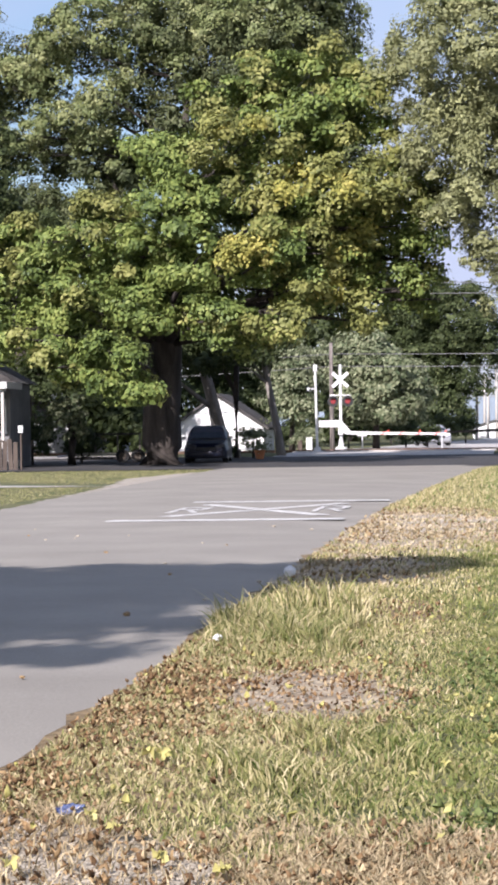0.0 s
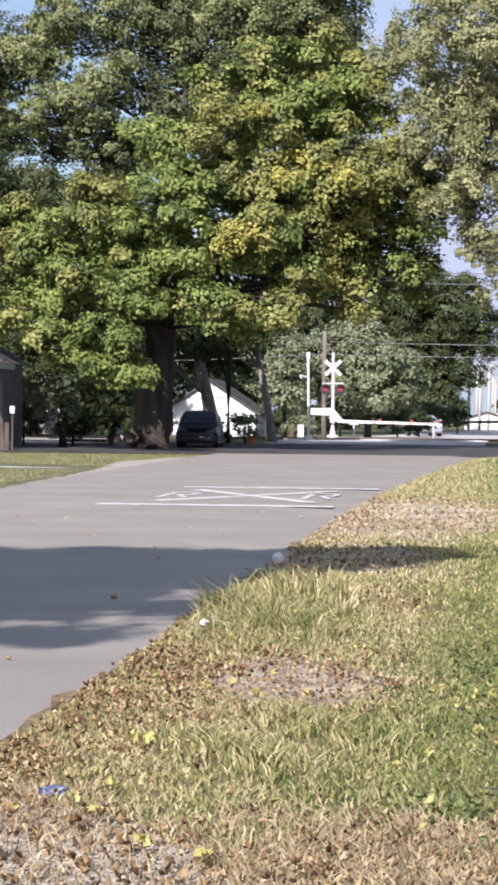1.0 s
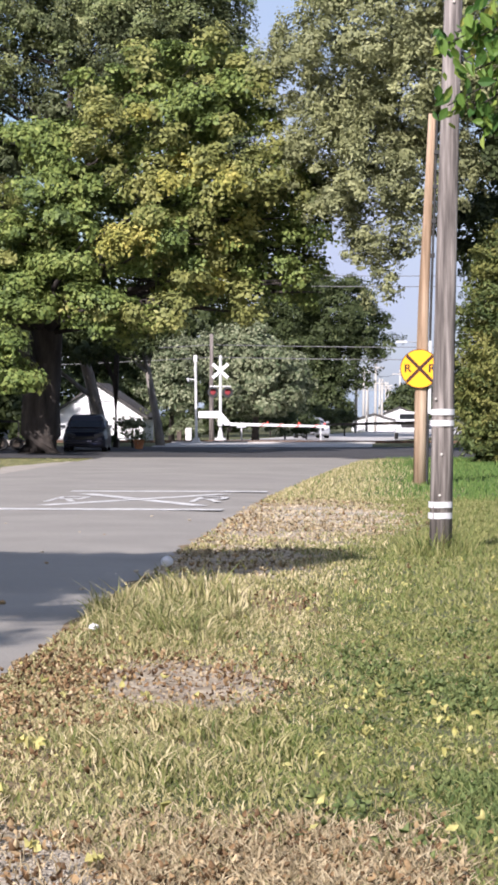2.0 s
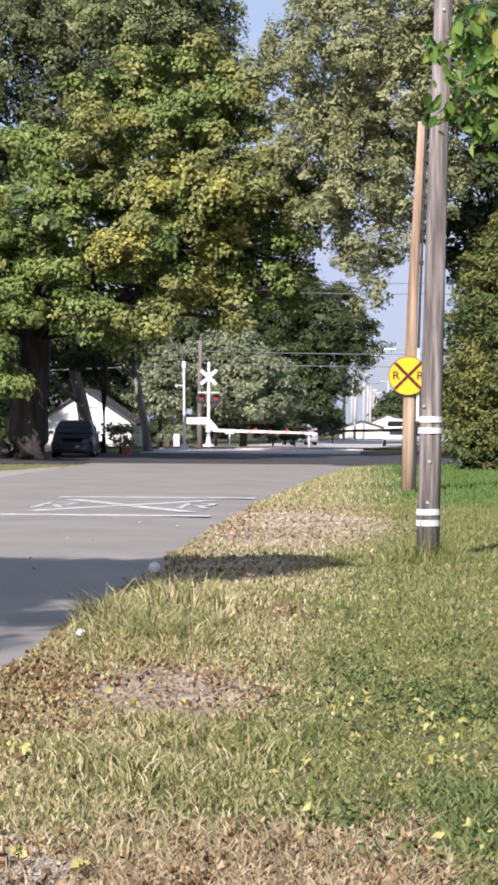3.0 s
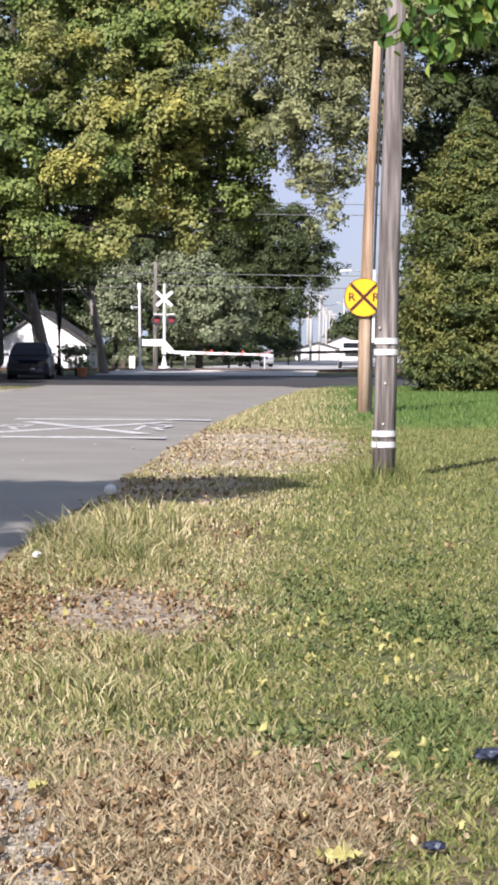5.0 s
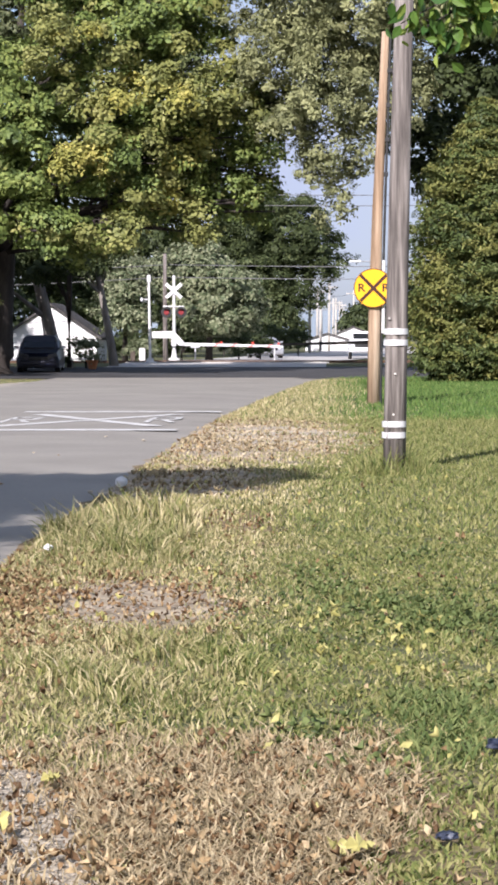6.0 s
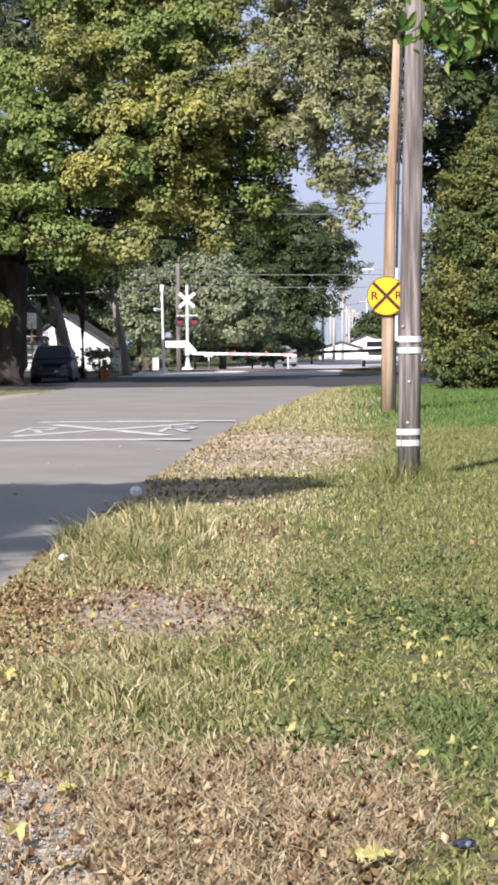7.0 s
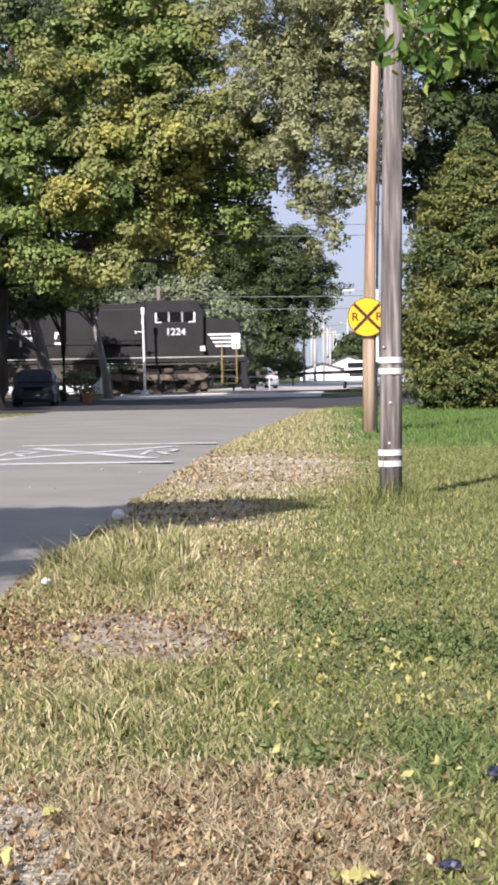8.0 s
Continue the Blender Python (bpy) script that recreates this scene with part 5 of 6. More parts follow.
for x, y, h, m, arm in ((-2.4, 205, 5.2, BLEACHED, 0), (-2.0, 240, 6.6, BLEACHED, 1.8), (-1.7, 262, 6.8, STEEL, 0), (-0.75, 232, 6.9, BLEACHED, 1.6), (0.8, 330, 6.0, BLEACHED, 2.2), (1.3, 380, 5.8, BLEACHED, 2.2), (-3.4, 300, 8.0, BLEACHED, 2.4), (2.2, 300, 7.5, BLEACHED, 2.0), (-1.55, 222, 5.0, BLEACHED, 0), (-0.1, 250, 5.6, BLEACHED, 1.4), (0.35, 285, 5.8, BLEACHED, 1.6), (-0.45, 300, 6.4, BLEACHED, 0)):
    pole((x, y, 0), h, 0.14, m, "pale utility pole far down the street", 0.05, arm)


def street_lamp():
    t = thing("street_lamp", (2.6, 142, 0.05), "grey street lamp on a pole", "street lamp")
    bm = bmesh.new()
    rod(bm, (0, 0, 0), (0, 0, 6.0), 0.12, 0.09, 12)
    part("post", bm, STEEL, t)
    bm = bmesh.new()
    tube(bm, [(0, 0, 5.7), (-0.5, 0, 6.05), (-1.1, 0, 6.08)], [0.04, 0.035, 0.03], 8)
    part("arm", bm, STEEL, t)
    bm = bmesh.new()
    box(bm, (-1.45, 0, 6.08), (0.7, 0.26, 0.13), None, 0.04)
    part("lamp_head", bm, WHITE, t)


street_lamp()


def power_line(pts, name="power_line"):
    bm = bmesh.new()
    n = 14
    for a, b in zip(pts, pts[1:]):
        a, b = Vector(a), Vector(b)
        prev = None
        run = [a.lerp(b, k / n) - Vector((0, 0, 0.5 * math.sin(math.pi * k / n))) for k in range(n + 1)]
        tube(bm, run, [0.022] * (n + 1), 5)
    return tagged(part(name, bm, WIRE), "thin dark overhead power line", "power line", "overhead lines", "structure")


for z in (9.9, 9.3, 5.9, 5.2):
    power_line([(-42, 131, z - 0.5), (-9.6, 130.5, z - 0.3), (26, 131, z + 0.6)])
for x in (-42, 26):
    pole((x, 131.2, 0.1), 10.8, 0.16, GREY_WOOD, "grey wooden utility pole beside the railway", 0, 2.2)
power_line([(-1.9, 240, 6.1), (2.3, 300, 7.2)])
power_line([(-0.7, 232, 6.5), (0.8, 330, 5.6)])


# ---- vehicles ----
def wheel(parent, x, y, r=0.34):
    bm = bmesh.new()
    rod(bm, (x - 0.11, y, r), (x + 0.11, y, r), r, r, 22)
    w = part("wheel", bm, TYRE, parent)
    bm = bmesh.new()
    s = 1 if x > 0 else -1
    rod(bm, (x + s * 0.10, y, r), (x + s * 0.125, y, r), r * 0.62, r * 0.58, 16)
    part("rim", bm, STEEL, w)


def car(at, turn, w, length, h, paint, label, hatch=True):
    """The front looks along -y of the thing."""
    t = thing("car", at, label, "car", turn=turn)
    L, e = length / 2, w / 2
    def loft(bm, secs):
        prev = None
        for y, half, z0, z1, top in secs:
            ring = [bm.verts.new(p) for p in ((-half, y, z0), (half, y, z0), (half * 1.02, y, (z0 + z1) / 2), (top, y, z1), (-top, y, z1), (-half * 1.02, y, (z0 + z1) / 2))]
            if prev:
                for k in range(6):
                    bm.faces.new((prev[k], prev[(k + 1) % 6], ring[(k + 1) % 6], ring[k]))
            else:
                bm.faces.new(ring[::-1])
            prev = ring
        bm.faces.new(prev)
        bmesh.ops.recalc_face_normals(bm, faces=bm.faces)
    bm = bmesh.new()
    loft(bm, [(-L, e * 0.86, 0.28, 0.68, e * 0.74), (-L + 0.12, e * 0.95, 0.22, 0.86, e * 0.86), (-L + 0.5, e, 0.22, 0.96, e * 0.9), (-L + 1.15, e, 0.22, 1.05, e * 0.93), (L - 0.5, e, 0.22, 1.06, e * 0.94), (L, e * 0.9, 0.3, 0.98, e * 0.85)])
    part("body", bm, paint, t, smooth=False)
    bm = bmesh.new()
    loft(bm, [(-L + 1.0, e * 0.90, 1.0, 1.06, e * 0.86), (-L + 1.75, e * 0.88, 1.0, h - 0.06, e * 0.68), (-L + 2.2, e * 0.88, 1.0, h, e * 0.66), (L - 0.8, e * 0.88, 1.0, h - 0.02, e * 0.66), (L - 0.12, e * 0.84, 1.0, 1.14, e * 0.72)])
    part("cabin", bm, paint, t)
    bm = bmesh.new()
    a = math.atan2(h - 0.14 - 1.06, 0.72)
    box(bm, (0, -L + 1.36, (h + 1.0) / 2 - 0.01), (e * 1.42, 0.86, 0.012), Matrix.Rotation(a, 4, "X"))
    part("windshield", bm, GLASS_DARK, t)
    bm = bmesh.new()
    box(bm, (0, L - 0.42, (h + 1.12) / 2), (e * 1.32, 0.02, h - 1.22), Matrix.Rotation(radians(52), 4, "X"))
    part("rear_window", bm, GLASS_DARK, t)
    for s in (-1, 1):
        bm = bmesh.new()
        box(bm, (s * e * 0.80, 0.15, (h + 1.04) / 2), (0.02, length * 0.44, h - 1.22), Matrix.Rotation(s * radians(-22), 4, "Y"))
        part("side_window", bm, GLASS_DARK, t)
        bm = bmesh.new()
        box(bm, (s * e * 0.66, -L + 0.06, 0.74), (0.42, 0.14, 0.17), Matrix.Rotation(s * radians(14), 4, "Z") @ Matrix.Rotation(s * radians(-16), 4, "Y"), 0.03)
        part("headlight", bm, LAMP_LENS if paint != CAR_BLUE else LAMP_DIM, t)
        bm = bmesh.new()
        box(bm, (s * e * 0.78, L - 0.03, 0.84), (0.2, 0.1, 0.24), None, 0.03)
        part("tail_light", bm, RED, t)
        bm = bmesh.new()
        box(bm, (s * (e + 0.08), -L + 1.45, 1.10), (0.2, 0.1, 0.14), None, 0.03)
        # The blue car's mirrors are pale: their glint is put into the colour.
        part("mirror", bm, LAMP_LENS if paint == CAR_BLUE else paint, t, "side mirror")
        for y in (-L + 0.85, L - 0.85):
            wheel(t, s * (e - 0.12), y)
    bm = bmesh.new()
    box(bm, (0, -L + 0.02, 0.62), (e * 0.9, 0.06, 0.16), None, 0.02)
    part("grille", bm, BLACK, t)
    bm = bmesh.new()
    box(bm, (0, -L - 0.02, 0.42), (e * 1.7, 0.14, 0.2), None, 0.05)
    part("bumper", bm, paint, t)
    return t


car((-12.85, 100.4, 0.02), 4, 1.86, 4.6, 1.62, CAR_BLUE, "dark blue parked car in the maple's shade")
car((-4.9, 159, 0.05), 14, 1.8, 4.4, 1.45, CAR_GREY, "silver car beyond the crossing gate")


def pickup(at):
    t = thing("pickup_truck", at, "white pickup truck waiting beyond the crossing", "truck")
    def add(nm, build, mat, label=""):
        bm = bmesh.new()
        build(bm)
        return part(nm, bm, mat, t, label)
    add("bed", lambda b: box(b, (0, 1.2, 0.85), (1.95, 2.2, 0.62), None, 0.06), CAR_WHITE)
    add("cab", lambda b: prism(b, [(-0.92, 0.6), (0.92, 0.6), (0.9, 1.15), (0.72, 1.82), (-0.72, 1.82), (-0.9, 1.15)], -1.9, 0.1), CAR_WHITE)
    add("hood", lambda b: box(b, (0, -2.3, 0.9), (1.85, 1.1, 0.55), None, 0.12), CAR_WHITE)
    add("windshield", lambda b: box(b, (0, -1.91, 1.5), (1.3, 0.03, 0.34)), GLASS_DARK)
    add("grille", lambda b: box(b, (0, -2.86, 0.92), (1.1, 0.05, 0.28), None, 0.02), BLACK)
    add("bumper", lambda b: box(b, (0, -2.9, 0.55), (1.9, 0.18, 0.2), None, 0.04), STEEL)
    for s in (-1, 1):
        add("headlight", lambda b: box(b, (s * 0.76, -2.84, 0.95), (0.3, 0.06, 0.2), None, 0.02), LAMP_LENS)
        for y in (-2.1, 1.2):
            wheel(t, s * 0.85, y, 0.38)


pickup((1.75, 154, 0.05))


# ---- buildings ----
def porch_house():
    t = thing("house", (-23.35, 92.5, 0), "pale house with a white-columned porch and brown railing", "house")
    def add(nm, build, mat, label="", parent=None):
        bm = bmesh.new()
        build(bm)
        return part(nm, bm, mat, parent or t, label)
    add("wall", lambda b: box(b, (0, 2.5, 1.75), (6.6, 4.0, 3.5)), PORCH_WALL_SHADE)
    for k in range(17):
        add("siding_board", lambda b: box(b, (0.3, 0.49, 0.15 + k * 0.19), (6.0, 0.03, 0.17)), PORCH_WALL_SHADE)
    add("porch_floor", lambda b: box(b, (0.2, -0.9, 0.16), (7.0, 2.8, 0.32)), CONCRETE)
    add("porch_roof", lambda b: prism(b, [(-3.6, 3.25), (3.75, 3.25), (3.75, 3.42), (-3.6, 3.72)], -2.5, 0.5), ROOFING)
    add("fascia", lambda b: box(b, (0.05, -2.53, 3.36), (7.4, 0.05, 0.26)), WHITE, "white porch fascia")
    add("fascia", lambda b: box(b, (3.78, -1.0, 3.36), (0.05, 3.0, 0.26)), WHITE, "white porch fascia")
    add("roof", lambda b: prism(b, [(-3.9, 3.5), (3.6, 3.5), (0, 5.6)], 0.4, 5.0), ROOFING)
    # White columns take concrete's grey, which holds the porch shade.
    for x in (-0.6, 1.1, 2.45, 2.85, 3.58):
        c = add("column", lambda b: box(b, (x, -2.25, 1.78), (0.12, 0.12, 2.94), None, 0.015), CONCRETE, "white porch column, shade put into its grey")
        add("capital", lambda b: box(b, (x, -2.25, 3.18), (0.22, 0.22, 0.10)), WHITE, "", c)
    w = add("window", lambda b: box(b, (2.75, 0.45, 2.15), (0.62, 0.03, 1.25)), GLASS_DARK, "dark sash window")
    add("window_frame", lambda b: (box(b, (2.40, 0.44, 2.15), (0.09, 0.06, 1.4)), box(b, (3.10, 0.44, 2.15), (0.09, 0.06, 1.4)), box(b, (2.75, 0.44, 2.81), (0.8, 0.06, 0.09)), box(b, (2.75, 0.43, 1.48), (0.86, 0.09, 0.07))), WHITE, "", w)
    for x in np.arange(-1.5, 3.5, 0.16):
        add("baluster", lambda b: box(b, (float(x), -2.3, 0.72), (0.05, 0.05, 0.8)), BROWN_WOOD)
    add("handrail", lambda b: box(b, (1.0, -2.3, 1.14), (5.2, 0.09, 0.07)), BROWN_WOOD, "brown porch handrail")
    return t


porch_house()


def fence():
    t = thing("fence", (-19.65, 89.6, 0), "short weathered brown board fence by the porch", "fence")
    for k in range(7):
        bm = bmesh.new()
        box(bm, (-0.75 + k * 0.21, 0, 0.55 + 0.03 * (k % 3)), (0.17, 0.03, 1.1 + 0.06 * (k % 3)), Matrix.Rotation(radians((k * 37 % 5) - 2), 4, "Y"))
        part("board", bm, BROWN_WOOD, t)
    bm = bmesh.new()
    rod(bm, (0.75, -0.05, 0), (0.75, -0.05, 1.5), 0.04, 0.04, 8)
    part("post", bm, BROWN_WOOD, t)
    bm = bmesh.new()
    box(bm, (0.75, -0.05, 1.6), (0.2, 0.2, 0.3), None, 0.04)
    part("lantern", bm, WHITE, t, "white lantern")


fence()


def trailer():
    t = thing("trailer", (-17.5, 101.2, 0.05), "low flat trailer with pale side boards parked in shade", "trailer")
    def add(nm, build, mat, label=""):
        bm = bmesh.new()
        build(bm)
        return part(nm, bm, mat, t, label)
    add("deck", lambda b: box(b, (0, 0.8, 0.40), (3.1, 1.8, 0.08), None, 0.01), GREY_WOOD)
    for z, m in ((0.40, BLEACHED), (0.22, GREY_WOOD)):
        add("side_board", lambda b: box(b, (0, -0.12, z), (3.1, 0.04, 0.13), None, 0.008), m, "pale weathered side board")
    for x in (-1.5, -0.5, 0.5, 1.5):
        add("stake", lambda b: box(b, (x, -0.08, 0.85), (0.07, 0.06, 0.92)), GREY_WOOD)
    add("top_rail", lambda b: (box(b, (0.2, -0.08, 1.28), (2.6, 0.06, 0.10), None, 0.01)), BLACK, "dark top rail")
    for x in (0.75, 1.45):
        w = add("wheel", lambda b: rod(b, (x, -0.16, 0.30), (x, -0.36, 0.30), 0.30, 0.30, 20), TYRE)
        bm = bmesh.new()
        rod(bm, (x, -0.36, 0.30), (x, -0.375, 0.30), 0.17, 0.15, 14)
        part("rim", bm, LOCO_GREY, w)
    add("drawbar", lambda b: rod(b, (-1.5, 0.8, 0.36), (-2.4, 0.8, 0.30), 0.05, 0.04, 8), STEEL)
    return t


trailer()
tree("small drooping tree with pale leaves beside the trailer", (-18.2, 97.5, 0.03), [(-18.4, 97.5, 0, 0.2), (-18.35, 97.5, 1.0, 0.17), (-18.4, 97.4, 2.2, 0.12)], [(-18.4, 97.2, 2.4, 0.75, 0.6), (-17.8, 97.2, 1.8, 0.5, 0.5), (-19.2, 97.2, 1.6, 0.55, 0.4), (-18.0, 97.1, 1.2, 0.4, 0.35)], 3600, 0.13, PALE_LEAF, 88, clump=0.2, flat=0.9)


def gable_shed(at, half, eave, peak, depth, wall, label, category="garage"):
    t = thing("garage", at, label, category)
    bm = bmesh.new()
    prism(bm, [(-half, 0), (half, 0), (half, eave), (0, peak), (-half, eave)], 0, depth)
    part("wall", bm, wall, t)
    for s in (-1, 1):
        bm = bmesh.new()
        prism(bm, [(0, peak + 0.03), (s * (half + 0.3), eave - 0.20), (s * (half + 0.3), eave - 0.05), (0, peak + 0.18)], -0.25, depth + 0.25)
        part("roof", bm, ROOFING, t)
    for k in range(int(peak / 0.22)):
        z = 0.12 + k * 0.22
        hw = half if z < eave else half * (peak - z) / (peak - eave)
        if hw > 0.15:
            bm = bmesh.new()
            box(bm, (0, -0.015, z), (2 * hw - 0.02, 0.02, 0.19))
            part("siding_board", bm, wall, t)
    return t


gable_shed((-16.6, 134, 0.05), 2.7, 1.5, 3.3, 6, SIDING_WHITE, "small white gabled garage behind the trees")
gable_shed((-0.9, 232, 0), 2.2, 1.2, 1.7, 6, SIDING_WHITE, "low white shed far down the street", "shed")
gable_shed((1.9, 262, 0), 2.2, 1.7, 2.5, 6, SIDING_WHITE, "white shed far down the street beside trees", "shed")


def yard_building():
    t = thing("house", (-29.5, 150, 0), "long grey building behind the railway", "house")
    bm = bmesh.new()
    box(bm, (0, 2, 1.2), (9, 4, 2.4))
    part("wall", bm, SIDING_GREY, t)
    bm = bmesh.new()
    prism(bm, [(-4.8, 2.3), (4.8, 2.3), (4.4, 3.4), (-4.4, 3.4)], -0.4, 4.4)
    part("roof", bm, ROOFING, t)
    for x in (-3, -1.2, 1.4, 3.1):
        bm = bmesh.new()
        box(bm, (x, -0.03, 1.3), (0.7, 0.05, 1.0))
        w = part("window", bm, GLASS_DARK, t)
        bm = bmesh.new()
        box(bm, (x - 0.4, -0.04, 1.3), (0.12, 0.08, 1.2)), box(bm, (x + 0.4, -0.04, 1.3), (0.12, 0.08, 1.2)), box(bm, (x, -0.04, 1.86), (0.9, 0.08, 0.12)), box(bm, (x, -0.04, 0.74), (0.9, 0.08, 0.12))
        part("frame", bm, WHITE, w)


yard_building()

# ---- small things by the crossing ----
def plant_pot():
    t = thing("plant_pot", (-11.03, 104.4, 0.08), "terracotta pot with a small plant at the street corner", "plant pot")
    bm = bmesh.new()
    rod(bm, (0, 0, 0), (0, 0, 0.36), 0.17, 0.25, 18), rod(bm, (0, 0, 0.34), (0, 0, 0.42), 0.27, 0.27, 18)
    part("pot", bm, TERRACOTTA, t)
    rng = np.random.default_rng(5)
    leaf_soup("plant", rng.normal(size=(160, 3)) * np.array([0.16, 0.16, 0.12]) + np.array([0, 0, 0.58]), unit(rng.normal(size=(160, 3)) + np.array([0, 0, 0.6])), 0.12, PALE_LEAF, t, rng)["kind"] = "stuff"


def bench():
    t = thing("bench", (-11.75, 106.2, 0.08), "low pale wooden bench under the trees", "bench")
    bm = bmesh.new()
    box(bm, (0, 0, 0.46), (1.0, 0.36, 0.06), None, 0.01)
    part("seat", bm, WHITE, t)
    for x in (-0.4, 0.4):
        bm = bmesh.new()
        box(bm, (x, 0, 0.22), (0.07, 0.32, 0.44))
        part("leg", bm, GREY_WOOD, t)


def post_board(at):
    t = thing("trackside_sign", at, "small grey board on a short post", "sign")
    bm = bmesh.new()
    box(bm, (0, 0, 0.4), (0.08, 0.08, 0.8))
    part("post", bm, STEEL, t)
    bm = bmesh.new()
    box(bm, (0, -0.05, 0.78), (0.52, 0.04, 0.12), None, 0.01)
    part("board", bm, STEEL, t)


plant_pot()
bench()
post_board((-7.93, 130, 0.2))
post_board((-3.5, 131, 0.2))


def trackside_box(at, w, h, mat, label):
    t = thing("utility_box", at, label, "utility box", "boxes by the railway")
    bm = bmesh.new()
    box(bm, (0, 0, h / 2), (w, w * 0.8, h), None, 0.02)
    part("cabinet", bm, mat, t)
    bm = bmesh.new()
    prism(bm, [(-w * 0.56, h), (w * 0.56, h), (w * 0.5, h + 0.05), (-w * 0.5, h + 0.05)], -w * 0.46, w * 0.46)
    part("lid", bm, mat, t)


trackside_box((-11.0, 131, 0.15), 0.34, 0.70, WHITE, "small white utility box beside the railway")
trackside_box((-11.55, 131.2, 0.15), 0.26, 0.55, BROWN_WOOD, "small brown utility box beside the railway")
# Dark shrub rows beyond the railway are added to stand in for shade below trees.
for k, (x, y, r) in enumerate([(-11.6, 107.0, 0.8), (-12.9, 106.0, 0.5), (-20.5, 99.5, 1.0), (-18.6, 101, 0.8), (-11.2, 132, 0.7), (-18.2, 117.6, 0.8), (-12.5, 168, 1.3), (-10.4, 170, 1.5), (-8.2, 169, 1.2), (-6.4, 171, 1.4), (-4.4, 173, 1.2), (-14.5, 166, 1.5), (-2.9, 176, 1.0), (-13.4, 145, 1.0), (-11.6, 146, 1.2), (-9.7, 145, 1.0), (-7.9, 146, 1.15), (-6.2, 147, 1.0), (-15.5, 144, 1.1), (-4.9, 149, 0.8)]):
    tree("straggling shrub with thin stems", (x, y, 0.06), [(x, y, 0.06, 0.06), (x, y, 0.5, 0.05), (x, y, 0.9, 0.03)], [(x, y, r, r, r * 0.8)], 1500 if k < 2 else 3500, 0.14, PALE_LEAF if k in (0, 4) else DARK_LEAF, 70 + k, clump=0.28, group="shrubs", category="shrub", limbs=False)


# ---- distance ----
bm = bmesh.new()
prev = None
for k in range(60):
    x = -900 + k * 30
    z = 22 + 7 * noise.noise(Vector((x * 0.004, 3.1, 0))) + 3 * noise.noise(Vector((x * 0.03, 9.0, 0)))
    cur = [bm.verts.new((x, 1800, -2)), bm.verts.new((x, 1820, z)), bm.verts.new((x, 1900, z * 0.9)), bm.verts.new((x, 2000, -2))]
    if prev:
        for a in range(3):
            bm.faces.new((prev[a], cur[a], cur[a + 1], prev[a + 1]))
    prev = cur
tagged(part("backdrop", bm, HAZE_HILL), "wooded ridge on the horizon, haze put into its colour", "backdrop", kind="structure")


# ---- grass, litter and stones ----
def wave(x, y, s, k):
    return (np.sin(x * s * 1.7 + k) * np.cos(y * s * 0.9 - k * 1.3) + np.sin((x + y * 0.6) * s * 0.8 + 2 * k) + 0.6 * np.sin(x * s * 3.1 - y * s * 2.3 + k)) / 2.6


def oval(x, y, cx, cy, rx, ry):
    return np.clip(1.6 - ((x - cx) / rx) ** 2 - ((y - cy) / ry) ** 2 + 0.75 * wave(x, y, 4, cx) + 0.45 * wave(x, y, 10, cy), 0, 1)


def bare(x, y):
    drive = (x < np.interp(y, [6.0, 7.85, 9.07, 9.7], [-0.62, -0.85, -1.45, -2.3]) + 0.06 * wave(x, y, 9, 2)) & (y < 9.7)
    return np.clip(oval(x, y, -1.25, 13.9, 0.5, 1.15) + oval(x, y, -1.8, 25.4, 1.0, 2.3) + oval(x, y, -1.5, 36.5, 1.75, 7.6) * 0.97 + drive * 1.0 + 0.55 * oval(x, y, -0.9, 19.6, 0.35, 1.5), 0, 1)


def brown(x, y):
    edge = x - np.interp(y, [p[0] for p in RIGHT_EDGE], [p[1] for p in RIGHT_EDGE])
    side = np.clip(1.25 - edge / 0.7 + 0.7 * wave(x, y, 2.5, 1) + 0.4 * wave(x, y, 7, 3), 0, 1) * (y < 17)
    low = np.clip((9.5 - y + 0.55 * wave(x, y, 2, 5) + 0.5 * wave(x, y, 6, 2)) / 1.6, 0, 1) * np.clip((0.30 - x + 0.15 * wave(x, y, 3, 7)) / 0.3, 0, 1)
    return np.clip(side + low, 0, 1)


def greenness(x, y):
    tall = np.clip(1.3 - ((x + 1.75) / 0.75) ** 2 - ((y - 18.3) / 3.0) ** 2, 0, 1)
    tuft = np.clip(1.3 - ((x + 0.85) / 0.9) ** 2 - ((y - 10.8) / 2.0) ** 2, 0, 1)
    g = 0.60 + (x + 0.45 - 0.012 * (y - 10)) / 0.9 + 0.4 * wave(x, y, 1.6, 3)
    return np.clip(np.maximum(g, np.maximum(0.42 * tall, 0.28 * tuft)) + 0.3 * wave(x, y, 7, 5), 0.12, 1)


def tufted(x, y):
    return np.clip(0.62 + 0.55 * wave(x, y, 11, 1) + 0.45 * wave(x, y, 27, 4), 0.12, 1)


def scatter(n, x0, x1, y0, y1, weight, rng, far=1.0):
    """Points by a weight; far > 1 thins them with distance."""
    y = y0 + (y1 - y0) * rng.random(n) ** far
    x = x0 + (x1 - x0) * rng.random(n)
    edge = x - np.interp(y, [p[0] for p in RIGHT_EDGE], [p[1] for p in RIGHT_EDGE])
    ok = (rng.random(n) < weight(x, y)) & ((edge > 0.03 + 0.05 * rng.random(n)) | (x < -9.7))
    return x[ok], y[ok]


